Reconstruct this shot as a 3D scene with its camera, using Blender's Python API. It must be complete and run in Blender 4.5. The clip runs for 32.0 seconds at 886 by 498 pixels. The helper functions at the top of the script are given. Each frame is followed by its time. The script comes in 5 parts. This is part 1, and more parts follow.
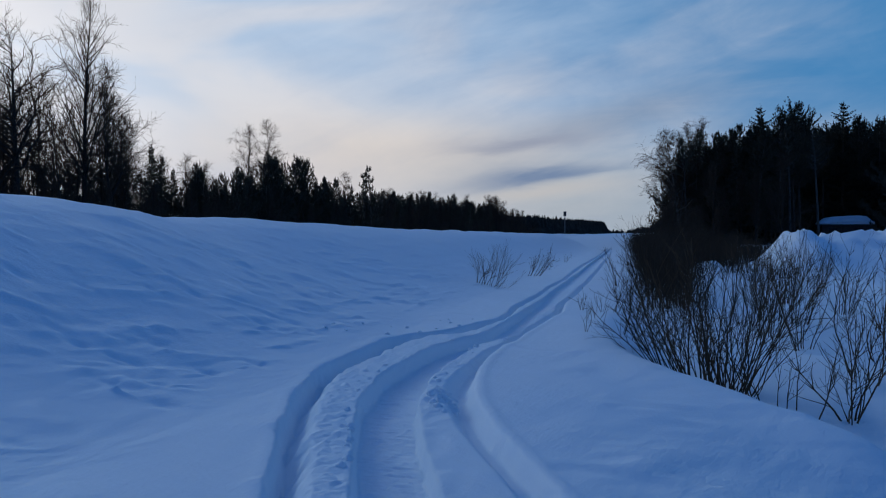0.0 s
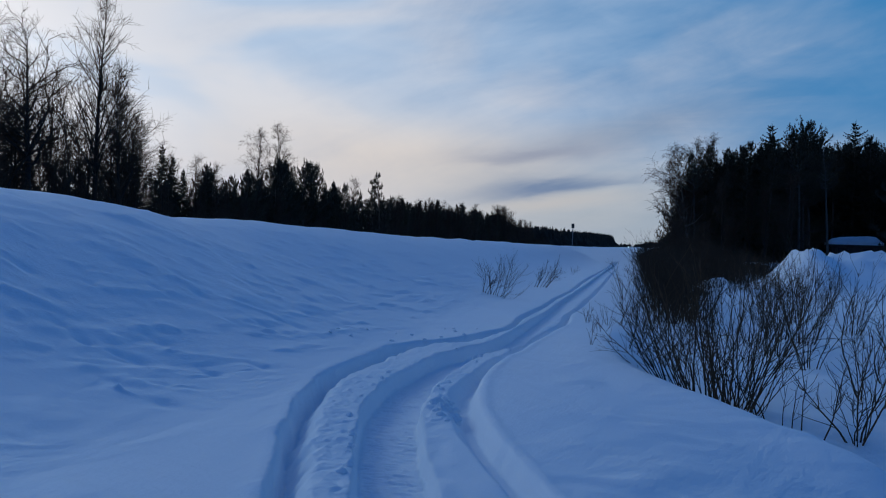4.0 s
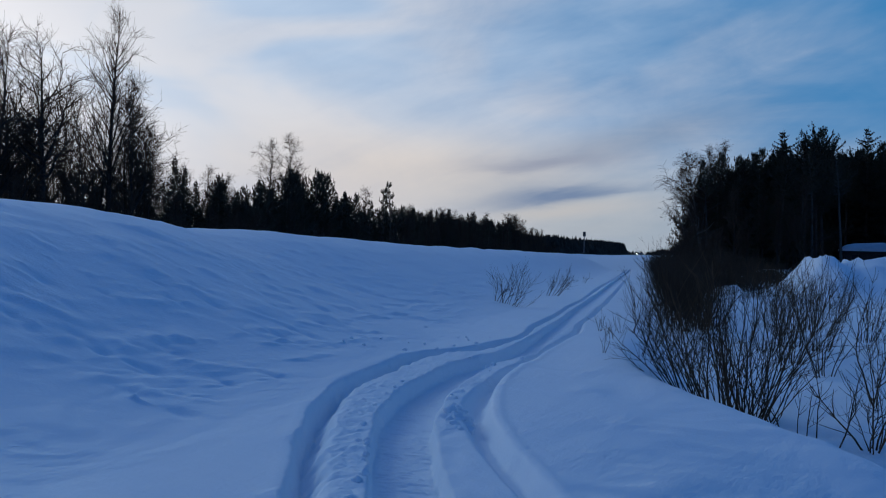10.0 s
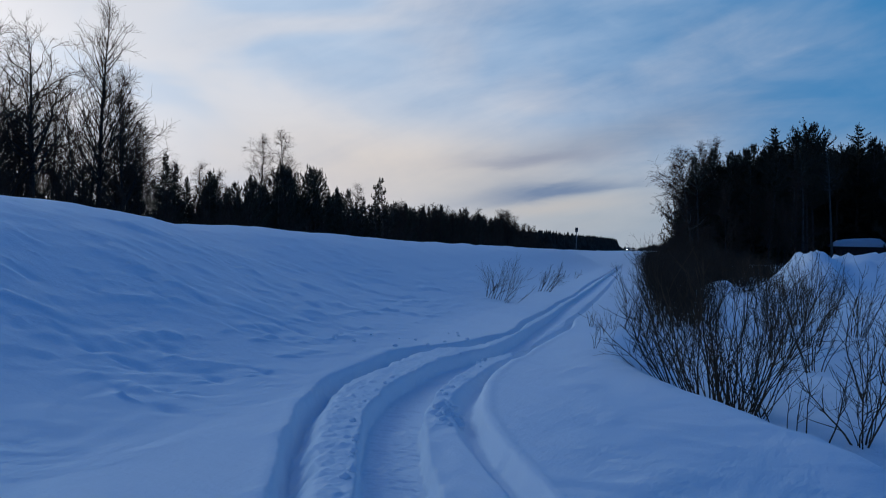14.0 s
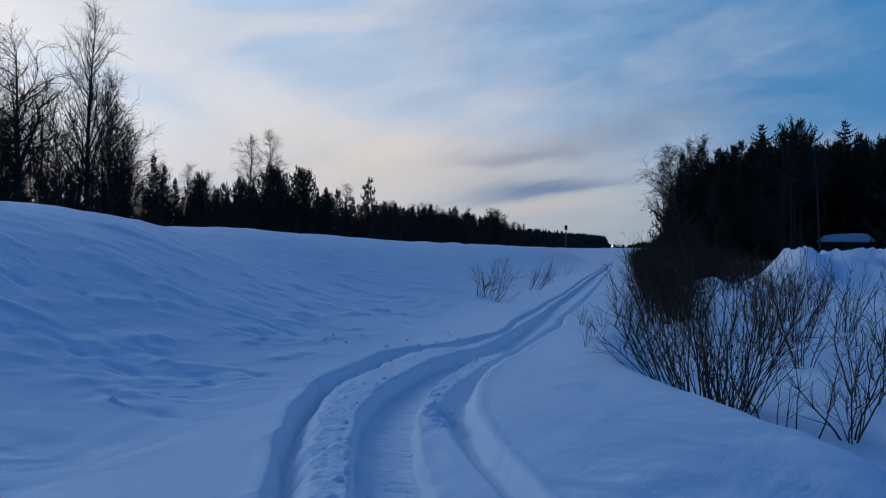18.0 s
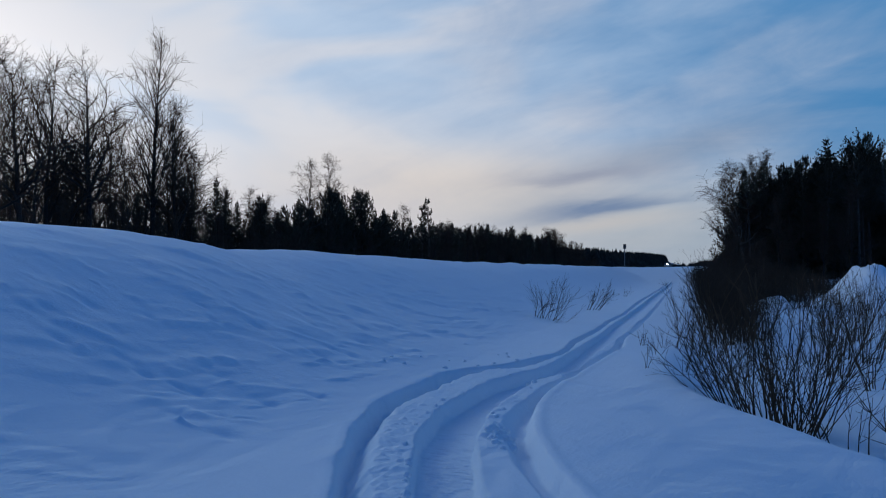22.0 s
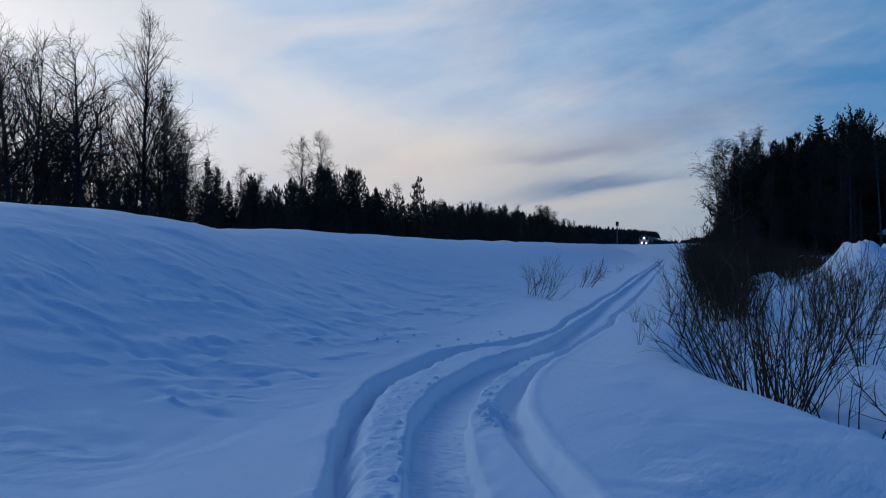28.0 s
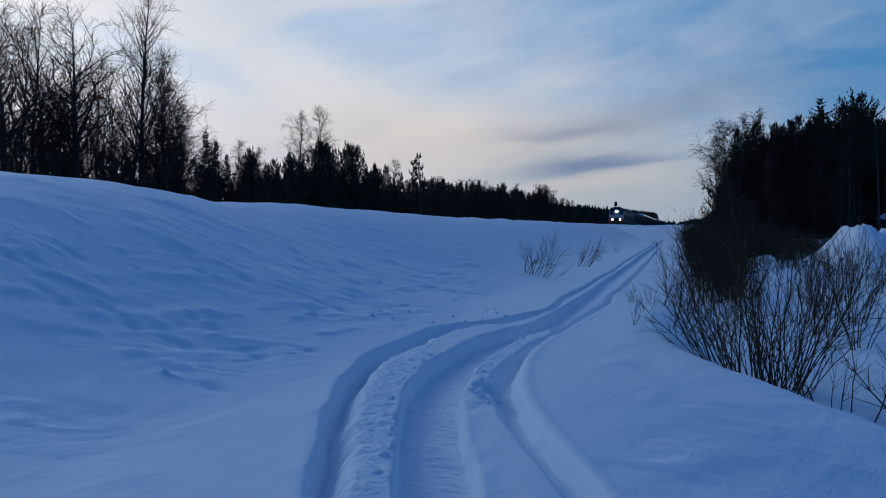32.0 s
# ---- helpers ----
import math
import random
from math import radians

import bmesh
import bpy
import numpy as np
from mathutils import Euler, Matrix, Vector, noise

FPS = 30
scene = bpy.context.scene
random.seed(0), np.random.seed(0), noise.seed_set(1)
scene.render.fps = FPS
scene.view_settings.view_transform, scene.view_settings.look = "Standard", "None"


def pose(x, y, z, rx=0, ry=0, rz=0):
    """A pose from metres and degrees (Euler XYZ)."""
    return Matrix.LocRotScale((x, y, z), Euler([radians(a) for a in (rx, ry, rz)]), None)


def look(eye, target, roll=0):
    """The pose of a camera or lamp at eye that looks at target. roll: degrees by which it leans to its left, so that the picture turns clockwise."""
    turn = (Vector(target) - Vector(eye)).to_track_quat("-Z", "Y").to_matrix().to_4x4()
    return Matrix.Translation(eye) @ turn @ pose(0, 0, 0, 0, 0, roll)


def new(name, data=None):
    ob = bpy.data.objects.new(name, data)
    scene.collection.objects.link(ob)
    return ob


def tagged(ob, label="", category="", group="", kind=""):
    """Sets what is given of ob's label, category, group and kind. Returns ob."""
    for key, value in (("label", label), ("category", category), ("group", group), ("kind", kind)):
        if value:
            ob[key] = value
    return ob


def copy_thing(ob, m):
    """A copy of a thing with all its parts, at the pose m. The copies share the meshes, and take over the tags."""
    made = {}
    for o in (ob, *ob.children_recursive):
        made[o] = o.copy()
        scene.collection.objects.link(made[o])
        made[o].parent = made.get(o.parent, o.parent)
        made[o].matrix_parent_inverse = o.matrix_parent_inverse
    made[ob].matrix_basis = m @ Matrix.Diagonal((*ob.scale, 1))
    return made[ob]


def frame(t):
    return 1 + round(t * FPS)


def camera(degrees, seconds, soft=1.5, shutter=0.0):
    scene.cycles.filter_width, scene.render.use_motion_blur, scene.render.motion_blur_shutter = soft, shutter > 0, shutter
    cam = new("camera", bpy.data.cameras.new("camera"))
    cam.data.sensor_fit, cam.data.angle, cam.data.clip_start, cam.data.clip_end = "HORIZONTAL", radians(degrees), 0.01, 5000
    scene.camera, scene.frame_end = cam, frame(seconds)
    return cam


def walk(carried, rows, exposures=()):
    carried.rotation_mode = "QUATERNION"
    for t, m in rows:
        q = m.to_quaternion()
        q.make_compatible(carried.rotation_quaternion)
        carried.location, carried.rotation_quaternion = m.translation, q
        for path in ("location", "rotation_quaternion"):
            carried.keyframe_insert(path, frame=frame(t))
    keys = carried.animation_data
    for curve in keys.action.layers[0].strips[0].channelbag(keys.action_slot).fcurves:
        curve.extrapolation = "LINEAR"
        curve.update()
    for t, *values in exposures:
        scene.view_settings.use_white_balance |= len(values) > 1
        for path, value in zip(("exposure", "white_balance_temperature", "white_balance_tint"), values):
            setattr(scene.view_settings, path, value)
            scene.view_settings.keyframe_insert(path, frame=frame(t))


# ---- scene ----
cam = camera(56.0, 32.0, soft=1.1)
walk(cam, [
    (0, pose(-0.001, 0.003, 1.549, 88.903, 0.001, 12.400)),
    (0.5, pose(-0.000, -0.012, 1.547, 89.436, -0.866, 12.375)),
    (1, pose(-0.010, -0.011, 1.553, 89.349, -1.495, 12.450)),
    (1.5, pose(0.000, -0.036, 1.561, 89.327, -1.426, 12.515)),
    (2, pose(0.001, -0.026, 1.554, 89.320, -1.504, 12.561)),
    (2.5, pose(0.006, -0.028, 1.555, 89.231, -1.601, 13.433)),
    (3, pose(0.001, 0.008, 1.553, 89.273, -1.768, 13.370)),
    (3.5, pose(-0.000, 0.010, 1.548, 89.268, -1.736, 13.304)),
    (4, pose(-0.009, 0.024, 1.543, 89.477, -1.716, 12.907)),
    (4.5, pose(-0.000, 0.025, 1.539, 90.211, -1.509, 12.561)),
    (6.5, pose(0.007, -0.010, 1.551, 90.266, -1.157, 12.721)),
    (7, pose(0.004, -0.022, 1.547, 90.195, -1.239, 13.075)),
    (7.5, pose(0.001, -0.034, 1.559, 90.174, -1.219, 13.426)),
    (8, pose(-0.022, -0.007, 1.552, 90.178, -1.178, 13.512)),
    (8.5, pose(-0.021, -0.005, 1.549, 90.161, -1.193, 13.525)),
    (9, pose(-0.013, -0.035, 1.551, 90.126, -1.355, 13.633)),
    (9.5, pose(-0.013, -0.035, 1.547, 90.103, -1.337, 13.682)),
    (10, pose(-0.014, -0.019, 1.545, 90.073, -1.367, 13.676)),
    (10.5, pose(-0.013, -0.018, 1.555, 90.046, -1.318, 13.675)),
    (11, pose(-0.002, -0.053, 1.558, 89.925, -1.286, 14.844)),
    (11.5, pose(0.009, -0.038, 1.552, 89.797, -1.088, 15.311)),
    (12, pose(0.011, 0.010, 1.536, 89.795, -1.162, 14.943)),
    (12.5, pose(0.018, -0.001, 1.539, 89.813, -1.374, 14.236)),
    (13, pose(0.007, 0.025, 1.532, 89.827, -1.216, 13.768)),
    (13.5, pose(0.009, 0.019, 1.542, 89.792, -1.371, 13.422)),
    (14, pose(0.005, 0.025, 1.541, 89.805, -1.313, 13.158)),
    (14.5, pose(0.004, 0.040, 1.538, 89.738, -1.335, 12.057)),
    (16.5, pose(-0.004, 0.055, 1.545, 89.013, -0.598, 12.119)),
    (17, pose(0.003, 0.012, 1.554, 89.778, -0.658, 12.113)),
    (17.5, pose(0.005, 0.013, 1.557, 89.758, -0.641, 12.362)),
    (18, pose(0.001, 0.012, 1.561, 89.745, -0.745, 12.461)),
    (18.5, pose(0.012, 0.006, 1.559, 89.791, -0.682, 13.224)),
    (19, pose(0.001, 0.030, 1.558, 90.150, -0.666, 13.489)),
    (19.5, pose(0.010, 0.014, 1.565, 90.213, -0.574, 13.725)),
    (20, pose(0.007, 0.013, 1.565, 90.489, -0.487, 13.920)),
    (20.5, pose(0.009, -0.004, 1.566, 90.644, -0.453, 14.484)),
    (21, pose(0.004, 0.008, 1.565, 90.927, -0.482, 15.050)),
    (21.5, pose(0.004, -0.001, 1.571, 90.839, -0.521, 15.660)),
    (22, pose(0.000, -0.030, 1.577, 91.096, -0.315, 16.377)),
    (22.5, pose(-0.001, -0.019, 1.574, 90.766, -0.306, 16.532)),
    (23, pose(-0.006, -0.014, 1.575, 90.698, -0.951, 16.440)),
    (23.5, pose(-0.001, -0.016, 1.575, 90.750, -1.062, 16.421)),
    (24, pose(0.000, -0.006, 1.571, 90.726, -0.988, 16.447)),
    (24.5, pose(-0.004, -0.012, 1.573, 90.722, -0.610, 16.447)),
    (25, pose(-0.007, -0.027, 1.578, 90.510, -0.432, 16.485)),
    (25.5, pose(-0.003, -0.018, 1.580, 90.201, -0.316, 16.507)),
    (27.5, pose(0.005, -0.026, 1.583, 89.534, -0.072, 15.915)),
    (28, pose(-0.003, -0.006, 1.578, 89.599, -0.016, 15.882)),
    (28.5, pose(0.015, 0.007, 1.582, 89.587, 0.294, 15.920)),
    (29, pose(0.018, 0.005, 1.585, 89.758, 0.754, 15.914)),
    (29.5, pose(0.008, 0.018, 1.587, 89.710, 0.797, 15.889)),
    (30, pose(0.001, 0.026, 1.581, 89.276, 0.521, 15.912)),
    (30.5, pose(-0.006, 0.029, 1.583, 88.801, 0.408, 15.832)),
    (31, pose(-0.005, 0.008, 1.578, 88.653, -0.344, 15.837)),
    (31.5, pose(-0.006, 0.010, 1.583, 88.300, -0.578, 15.849)),
    (32, pose(0.003, 0.045, 1.573, 88.032, -0.990, 15.762)),
])

# ---- world, sun, exposure ----
world = bpy.data.worlds.new("dusk_sky")
scene.world = world
world.use_nodes = True
SUN_AZ = 62.0      # degrees left of the railway's line
SUN_EL = 2.0


def build_world():
    nt = world.node_tree
    nt.nodes.clear()
    L = nt.links.new

    def node(kind, **kw):
        n = nt.nodes.new(kind)
        for k, v in kw.items():
            if k == "operation":
                n.operation = v
            elif k == "data_type":
                n.data_type = v
        return n

    def put(socket, v):
        if isinstance(v, (int, float)):
            socket.default_value = v
        else:
            L(v, socket)

    def m(op, a, b=0.0, c=0.0):
        n = node("ShaderNodeMath", operation=op)
        put(n.inputs[0], a), put(n.inputs[1], b), put(n.inputs[2], c)
        return n.outputs[0]

    def ramp01(v, lo, hi):
        n = nt.nodes.new("ShaderNodeMapRange")
        n.interpolation_type = "SMOOTHSTEP"
        put(n.inputs[0], v)
        n.inputs[1].default_value, n.inputs[2].default_value = lo, hi
        return n.outputs[0]

    def mix(f, a, b):
        n = nt.nodes.new("ShaderNodeMix")
        n.data_type = "RGBA"
        put(n.inputs[0], f)
        for s, v in ((n.inputs[6], a), (n.inputs[7], b)):
            if isinstance(v, tuple):
                s.default_value = (*v, 1)
            else:
                L(v, s)
        return n.outputs[2]

    co = nt.nodes.new("ShaderNodeTexCoord")
    sep = nt.nodes.new("ShaderNodeSeparateXYZ")
    L(co.outputs["Generated"], sep.inputs[0])
    x, y, z = sep.outputs
    az = m("MULTIPLY", m("ARCTAN2", m("MULTIPLY", x, -1.0), y), 57.29578)   # left of the railway's line
    el = m("MULTIPLY", m("ARCSINE", z), 57.29578)

    def noise_at(u, v, scale, detail, rough=0.55, warp=0.0):
        c = nt.nodes.new("ShaderNodeCombineXYZ")
        put(c.inputs[0], u), put(c.inputs[1], v)
        n = nt.nodes.new("ShaderNodeTexNoise")
        n.inputs["Scale"].default_value, n.inputs["Detail"].default_value = scale, detail
        n.inputs["Roughness"].default_value, n.inputs["Distortion"].default_value = rough, warp
        L(c.outputs[0], n.inputs["Vector"])
        return n.outputs[0]

    # thin cirrus, drawn out along slanting bands
    u = m("SUBTRACT", m("MULTIPLY", el, 0.045), m("MULTIPLY", az, 0.035))
    v = m("ADD", m("MULTIPLY", el, 0.12), m("MULTIPLY", az, 0.028))
    veil = noise_at(u, v, 1.5, 5.0, 0.5, 0.6)
    fine = noise_at(m("MULTIPLY", u, 1.6), m("MULTIPLY", v, 2.6), 2.2, 5.0, 0.55, 0.4)
    # the afterglow is white to the left and low down, deep blue to the right and overhead
    away = m("ABSOLUTE", m("SUBTRACT", az, 40.0))
    glow = m("SUBTRACT", 64.5, m("ADD", away, m("MULTIPLY", el, 0.75)))
    glow = m("DIVIDE", glow, 46.0)
    w = m("ADD", glow, m("MULTIPLY", m("SUBTRACT", veil, 0.5), 0.65))
    w = m("ADD", w, m("MULTIPLY", m("SUBTRACT", fine, 0.5), 0.16))
    # long wisps that rise to the right, and soft mottling
    lengthwise = m("ADD", m("MULTIPLY", az, -0.92), m("MULTIPLY", el, 0.38))
    crosswise = m("ADD", m("MULTIPLY", el, 0.92), m("MULTIPLY", az, 0.38))
    strand = noise_at(m("MULTIPLY", lengthwise, 0.035), m("MULTIPLY", crosswise, 0.24), 1.4, 6.0, 0.6, 0.5)
    w = m("ADD", w, m("MULTIPLY", m("SUBTRACT", strand, 0.5), 0.34))
    mottle = noise_at(m("ADD", m("MULTIPLY", az, 0.11), 7.0), m("MULTIPLY", el, 0.16), 1.2, 5.0, 0.6, 0.9)
    w = m("ADD", w, m("MULTIPLY", m("SUBTRACT", mottle, 0.5), 0.30))
    w = ramp01(w, -0.15, 1.05)
    # a clear gap in the cloud low over the railway
    mid = m("ADD", 3.72, m("MULTIPLY", m("SUBTRACT", 6.0, az), 0.125))
    mid = m("ADD", mid, m("MULTIPLY", m("SUBTRACT", fine, 0.5), 1.3))
    off = m("DIVIDE", m("SUBTRACT", el, mid), m("MULTIPLY", m("ADD", 0.44, m("MULTIPLY", ramp01(az, 0.0, 10.0), 0.60)), m("ADD", 0.5, m("MULTIPLY", ramp01(m("SUBTRACT", el, mid), -0.2, 0.2), 0.6))))
    off2 = m("DIVIDE", m("SUBTRACT", az, 5.4), 5.2)
    gap = m("POWER", 2.71828, m("MULTIPLY", m("ADD", m("MULTIPLY", off, off), m("MULTIPLY", off2, off2)), -1.0))
    mid_b = m("ADD", 7.0, m("MULTIPLY", m("SUBTRACT", 4.0, az), 0.22))
    off_b = m("DIVIDE", m("SUBTRACT", el, mid_b), 1.3)
    off_c = m("DIVIDE", m("SUBTRACT", az, 1.0), 6.5)
    gap_b = m("POWER", 2.71828, m("MULTIPLY", m("ADD", m("MULTIPLY", off_b, off_b), m("MULTIPLY", off_c, off_c)), -1.0))
    mid_c = m("ADD", m("ADD", 6.1, m("MULTIPLY", m("SUBTRACT", 8.0, az), 0.07)), m("MULTIPLY", m("SUBTRACT", fine, 0.5), 1.6))
    off_d = m("DIVIDE", m("SUBTRACT", el, mid_c), 0.55)
    off_e = m("DIVIDE", m("SUBTRACT", az, 7.0), 4.8)
    gap_c = m("POWER", 2.71828, m("MULTIPLY", m("ADD", m("MULTIPLY", off_d, off_d), m("MULTIPLY", off_e, off_e)), -1.0))
    low = ramp01(el, 9.0, 1.5)
    lift = m("DIVIDE", m("SUBTRACT", el, 5.5), 3.2)
    warm = m("MULTIPLY", m("POWER", 2.71828, m("MULTIPLY", m("MULTIPLY", lift, lift), -1.0)), ramp01(m("ABSOLUTE", m("SUBTRACT", az, 15.0)), 20.0, 2.0))
    high = ramp01(el, 16.0, 44.0)
    blue = mix(high, (0.046, 0.228, 0.51), (0.013, 0.092, 0.330))
    blue = mix(ramp01(m("ABSOLUTE", m("SUBTRACT", az, 12.0)), 38.0, 85.0), blue, mix(high, (0.024, 0.155, 0.47), (0.012, 0.088, 0.33)))
    patch = ramp01(noise_at(m("ADD", m("MULTIPLY", az, 0.05), 3.0), m("MULTIPLY", el, 0.13), 1.3, 3.0, 0.5, 0.5), 0.36, 0.64)
    cloud = mix(warm, mix(patch, (0.51, 0.645, 0.84), (0.72, 0.75, 0.83)), (0.80, 0.73, 0.69))
    col = mix(w, blue, cloud)
    haze = m("MULTIPLY", low, m("MULTIPLY", ramp01(m("ABSOLUTE", m("SUBTRACT", az, 25.0)), 110.0, 55.0), 0.55))
    col = mix(haze, col, mix(ramp01(az, 2.0, 24.0), (0.40, 0.43, 0.43), (0.57, 0.565, 0.62)))
    ragged = m("ADD", 0.55, m("MULTIPLY", fine, 0.75))
    col = mix(m("MULTIPLY", gap, ragged), col, (0.13, 0.22, 0.40))
    under = m("DIVIDE", m("ADD", m("SUBTRACT", el, mid), 0.95), 0.5)
    under = m("POWER", 2.71828, m("MULTIPLY", m("ADD", m("MULTIPLY", under, under), m("MULTIPLY", off2, off2)), -1.0))
    col = mix(m("MULTIPLY", under, 0.5), col, (0.60, 0.56, 0.54))
    col = mix(m("MULTIPLY", gap_b, 0.46), col, (0.21, 0.26, 0.37))
    col = mix(m("MULTIPLY", gap_c, 0.65), col, (0.23, 0.27, 0.40))
    wisp = noise_at(m("MULTIPLY", az, 0.05), m("MULTIPLY", el, 0.42), 1.1, 6.0, 0.6, 0.8)
    col = mix(m("MULTIPLY", ramp01(wisp, 0.42, 0.72), m("MULTIPLY", m("MULTIPLY", ramp01(el, 0.5, 3.0), ramp01(el, 17.0, 8.0)), m("MULTIPLY", ramp01(m("ABSOLUTE", m("SUBTRACT", az, 10.0)), 28.0, 16.0), 0.13))), col, (0.62, 0.62, 0.68))
    # pale lilac belt opposite the sunset, out of view, added to brighten the bank
    belt = m("MULTIPLY", ramp01(m("ABSOLUTE", az), 95.0, 150.0), m("MULTIPLY", ramp01(el, 0.0, 8.0), ramp01(el, 48.0, 14.0)))
    col = mix(m("MULTIPLY", belt, 0.22), col, (0.24, 0.27, 0.42))
    far = m("SQRT", m("ADD", m("POWER", m("SUBTRACT", az, SUN_AZ), 2.0), m("POWER", m("MULTIPLY", m("SUBTRACT", el, 4.0), 1.7), 2.0)))
    col = mix(ramp01(far, 36.0, 1.0), col, (1.6, 1.52, 1.5))
    sky = nt.nodes.new("ShaderNodeTexSky")
    sky.sky_type, sky.sun_disc = "NISHITA", False
    sky.sun_elevation, sky.sun_rotation = radians(SUN_EL), radians(-SUN_AZ)
    dim = nt.nodes.new("ShaderNodeVectorMath")
    dim.operation = "SCALE"
    L(sky.outputs[0], dim.inputs[0])
    dim.inputs["Scale"].default_value = 0.10
    col = mix(0.10, col, dim.outputs[0])
    bg = nt.nodes.new("ShaderNodeBackground")
    L(col, bg.inputs[0])
    bg.inputs[1].default_value = 1.0
    out = nt.nodes.new("ShaderNodeOutputWorld")
    L(bg.outputs[0], out.inputs[0])


build_world()
sun_data = bpy.data.lights.new("sun", "SUN")
sun_data.energy, sun_data.angle, sun_data.color = 0.55, radians(16), (0.50, 0.79, 1.0)
sun = new("sun", sun_data)
_a, _e = radians(SUN_AZ - 8.0), radians(26.0)
sun.matrix_world = look((-math.sin(_a) * math.cos(_e) * 60, math.cos(_a) * math.cos(_e) * 60, math.sin(_e) * 60), (0, 0, 0))

# ---- materials ----


def material(name, base, rough=0.8, vary=0.25, scale=4.0, bump=0.0, bump_scale=30.0, metal=0.0, second=None, emit=0.0, random_part=0.0, spec=0.5, fine=None):
    mat = bpy.data.materials.new(name)
    mat.use_nodes = True
    nt = mat.node_tree
    L = nt.links.new
    p = nt.nodes["Principled BSDF"]
    p.inputs["Roughness"].default_value, p.inputs["Metallic"].default_value = rough, metal
    p.inputs["Specular IOR Level"].default_value = spec
    co = nt.nodes.new("ShaderNodeTexCoord")
    n1 = nt.nodes.new("ShaderNodeTexNoise")
    n1.inputs["Scale"].default_value, n1.inputs["Detail"].default_value = scale, 6
    L(co.outputs["Object"], n1.inputs["Vector"])
    n2 = nt.nodes.new("ShaderNodeTexNoise")
    n2.inputs["Scale"].default_value, n2.inputs["Detail"].default_value = fine or scale * 9, 4
    L(co.outputs["Object"], n2.inputs["Vector"])
    add = nt.nodes.new("ShaderNodeMath")
    add.operation = "MULTIPLY_ADD"
    L(n2.outputs[0], add.inputs[0])
    add.inputs[1].default_value = 0.5
    L(n1.outputs[0], add.inputs[2])
    last = add.outputs[0]
    if random_part:
        info = nt.nodes.new("ShaderNodeObjectInfo")
        r = nt.nodes.new("ShaderNodeMath")
        r.operation = "MULTIPLY_ADD"
        L(info.outputs["Random"], r.inputs[0])
        r.inputs[1].default_value = random_part
        L(last, r.inputs[2])
        last = r.outputs[0]
    ramp = nt.nodes.new("ShaderNodeMapRange")
    L(last, ramp.inputs[0])
    ramp.inputs[1].default_value, ramp.inputs[2].default_value = 0.45, 1.05
    mx = nt.nodes.new("ShaderNodeMix")
    mx.data_type = "RGBA"
    L(ramp.outputs[0], mx.inputs[0])
    lo = tuple(c * (1 - vary) for c in base)
    hi = second or tuple(min(1, c * (1 + vary)) for c in base)
    mx.inputs[6].default_value, mx.inputs[7].default_value = (*lo, 1), (*hi, 1)
    L(mx.outputs[2], p.inputs["Base Color"])
    if bump:
        b = nt.nodes.new("ShaderNodeBump")
        n3 = nt.nodes.new("ShaderNodeTexNoise")
        n3.inputs["Scale"].default_value, n3.inputs["Detail"].default_value = bump_scale, 6
        L(co.outputs["Object"], n3.inputs["Vector"])
        L(n3.outputs[0], b.inputs["Height"])
        b.inputs["Strength"].default_value, b.inputs["Distance"].default_value = 1.0, bump
        L(b.outputs[0], p.inputs["Normal"])
    if emit:
        p.inputs["Emission Color"].default_value, p.inputs["Emission Strength"].default_value = (1.0, 0.93, 0.82, 1), emit
    return mat




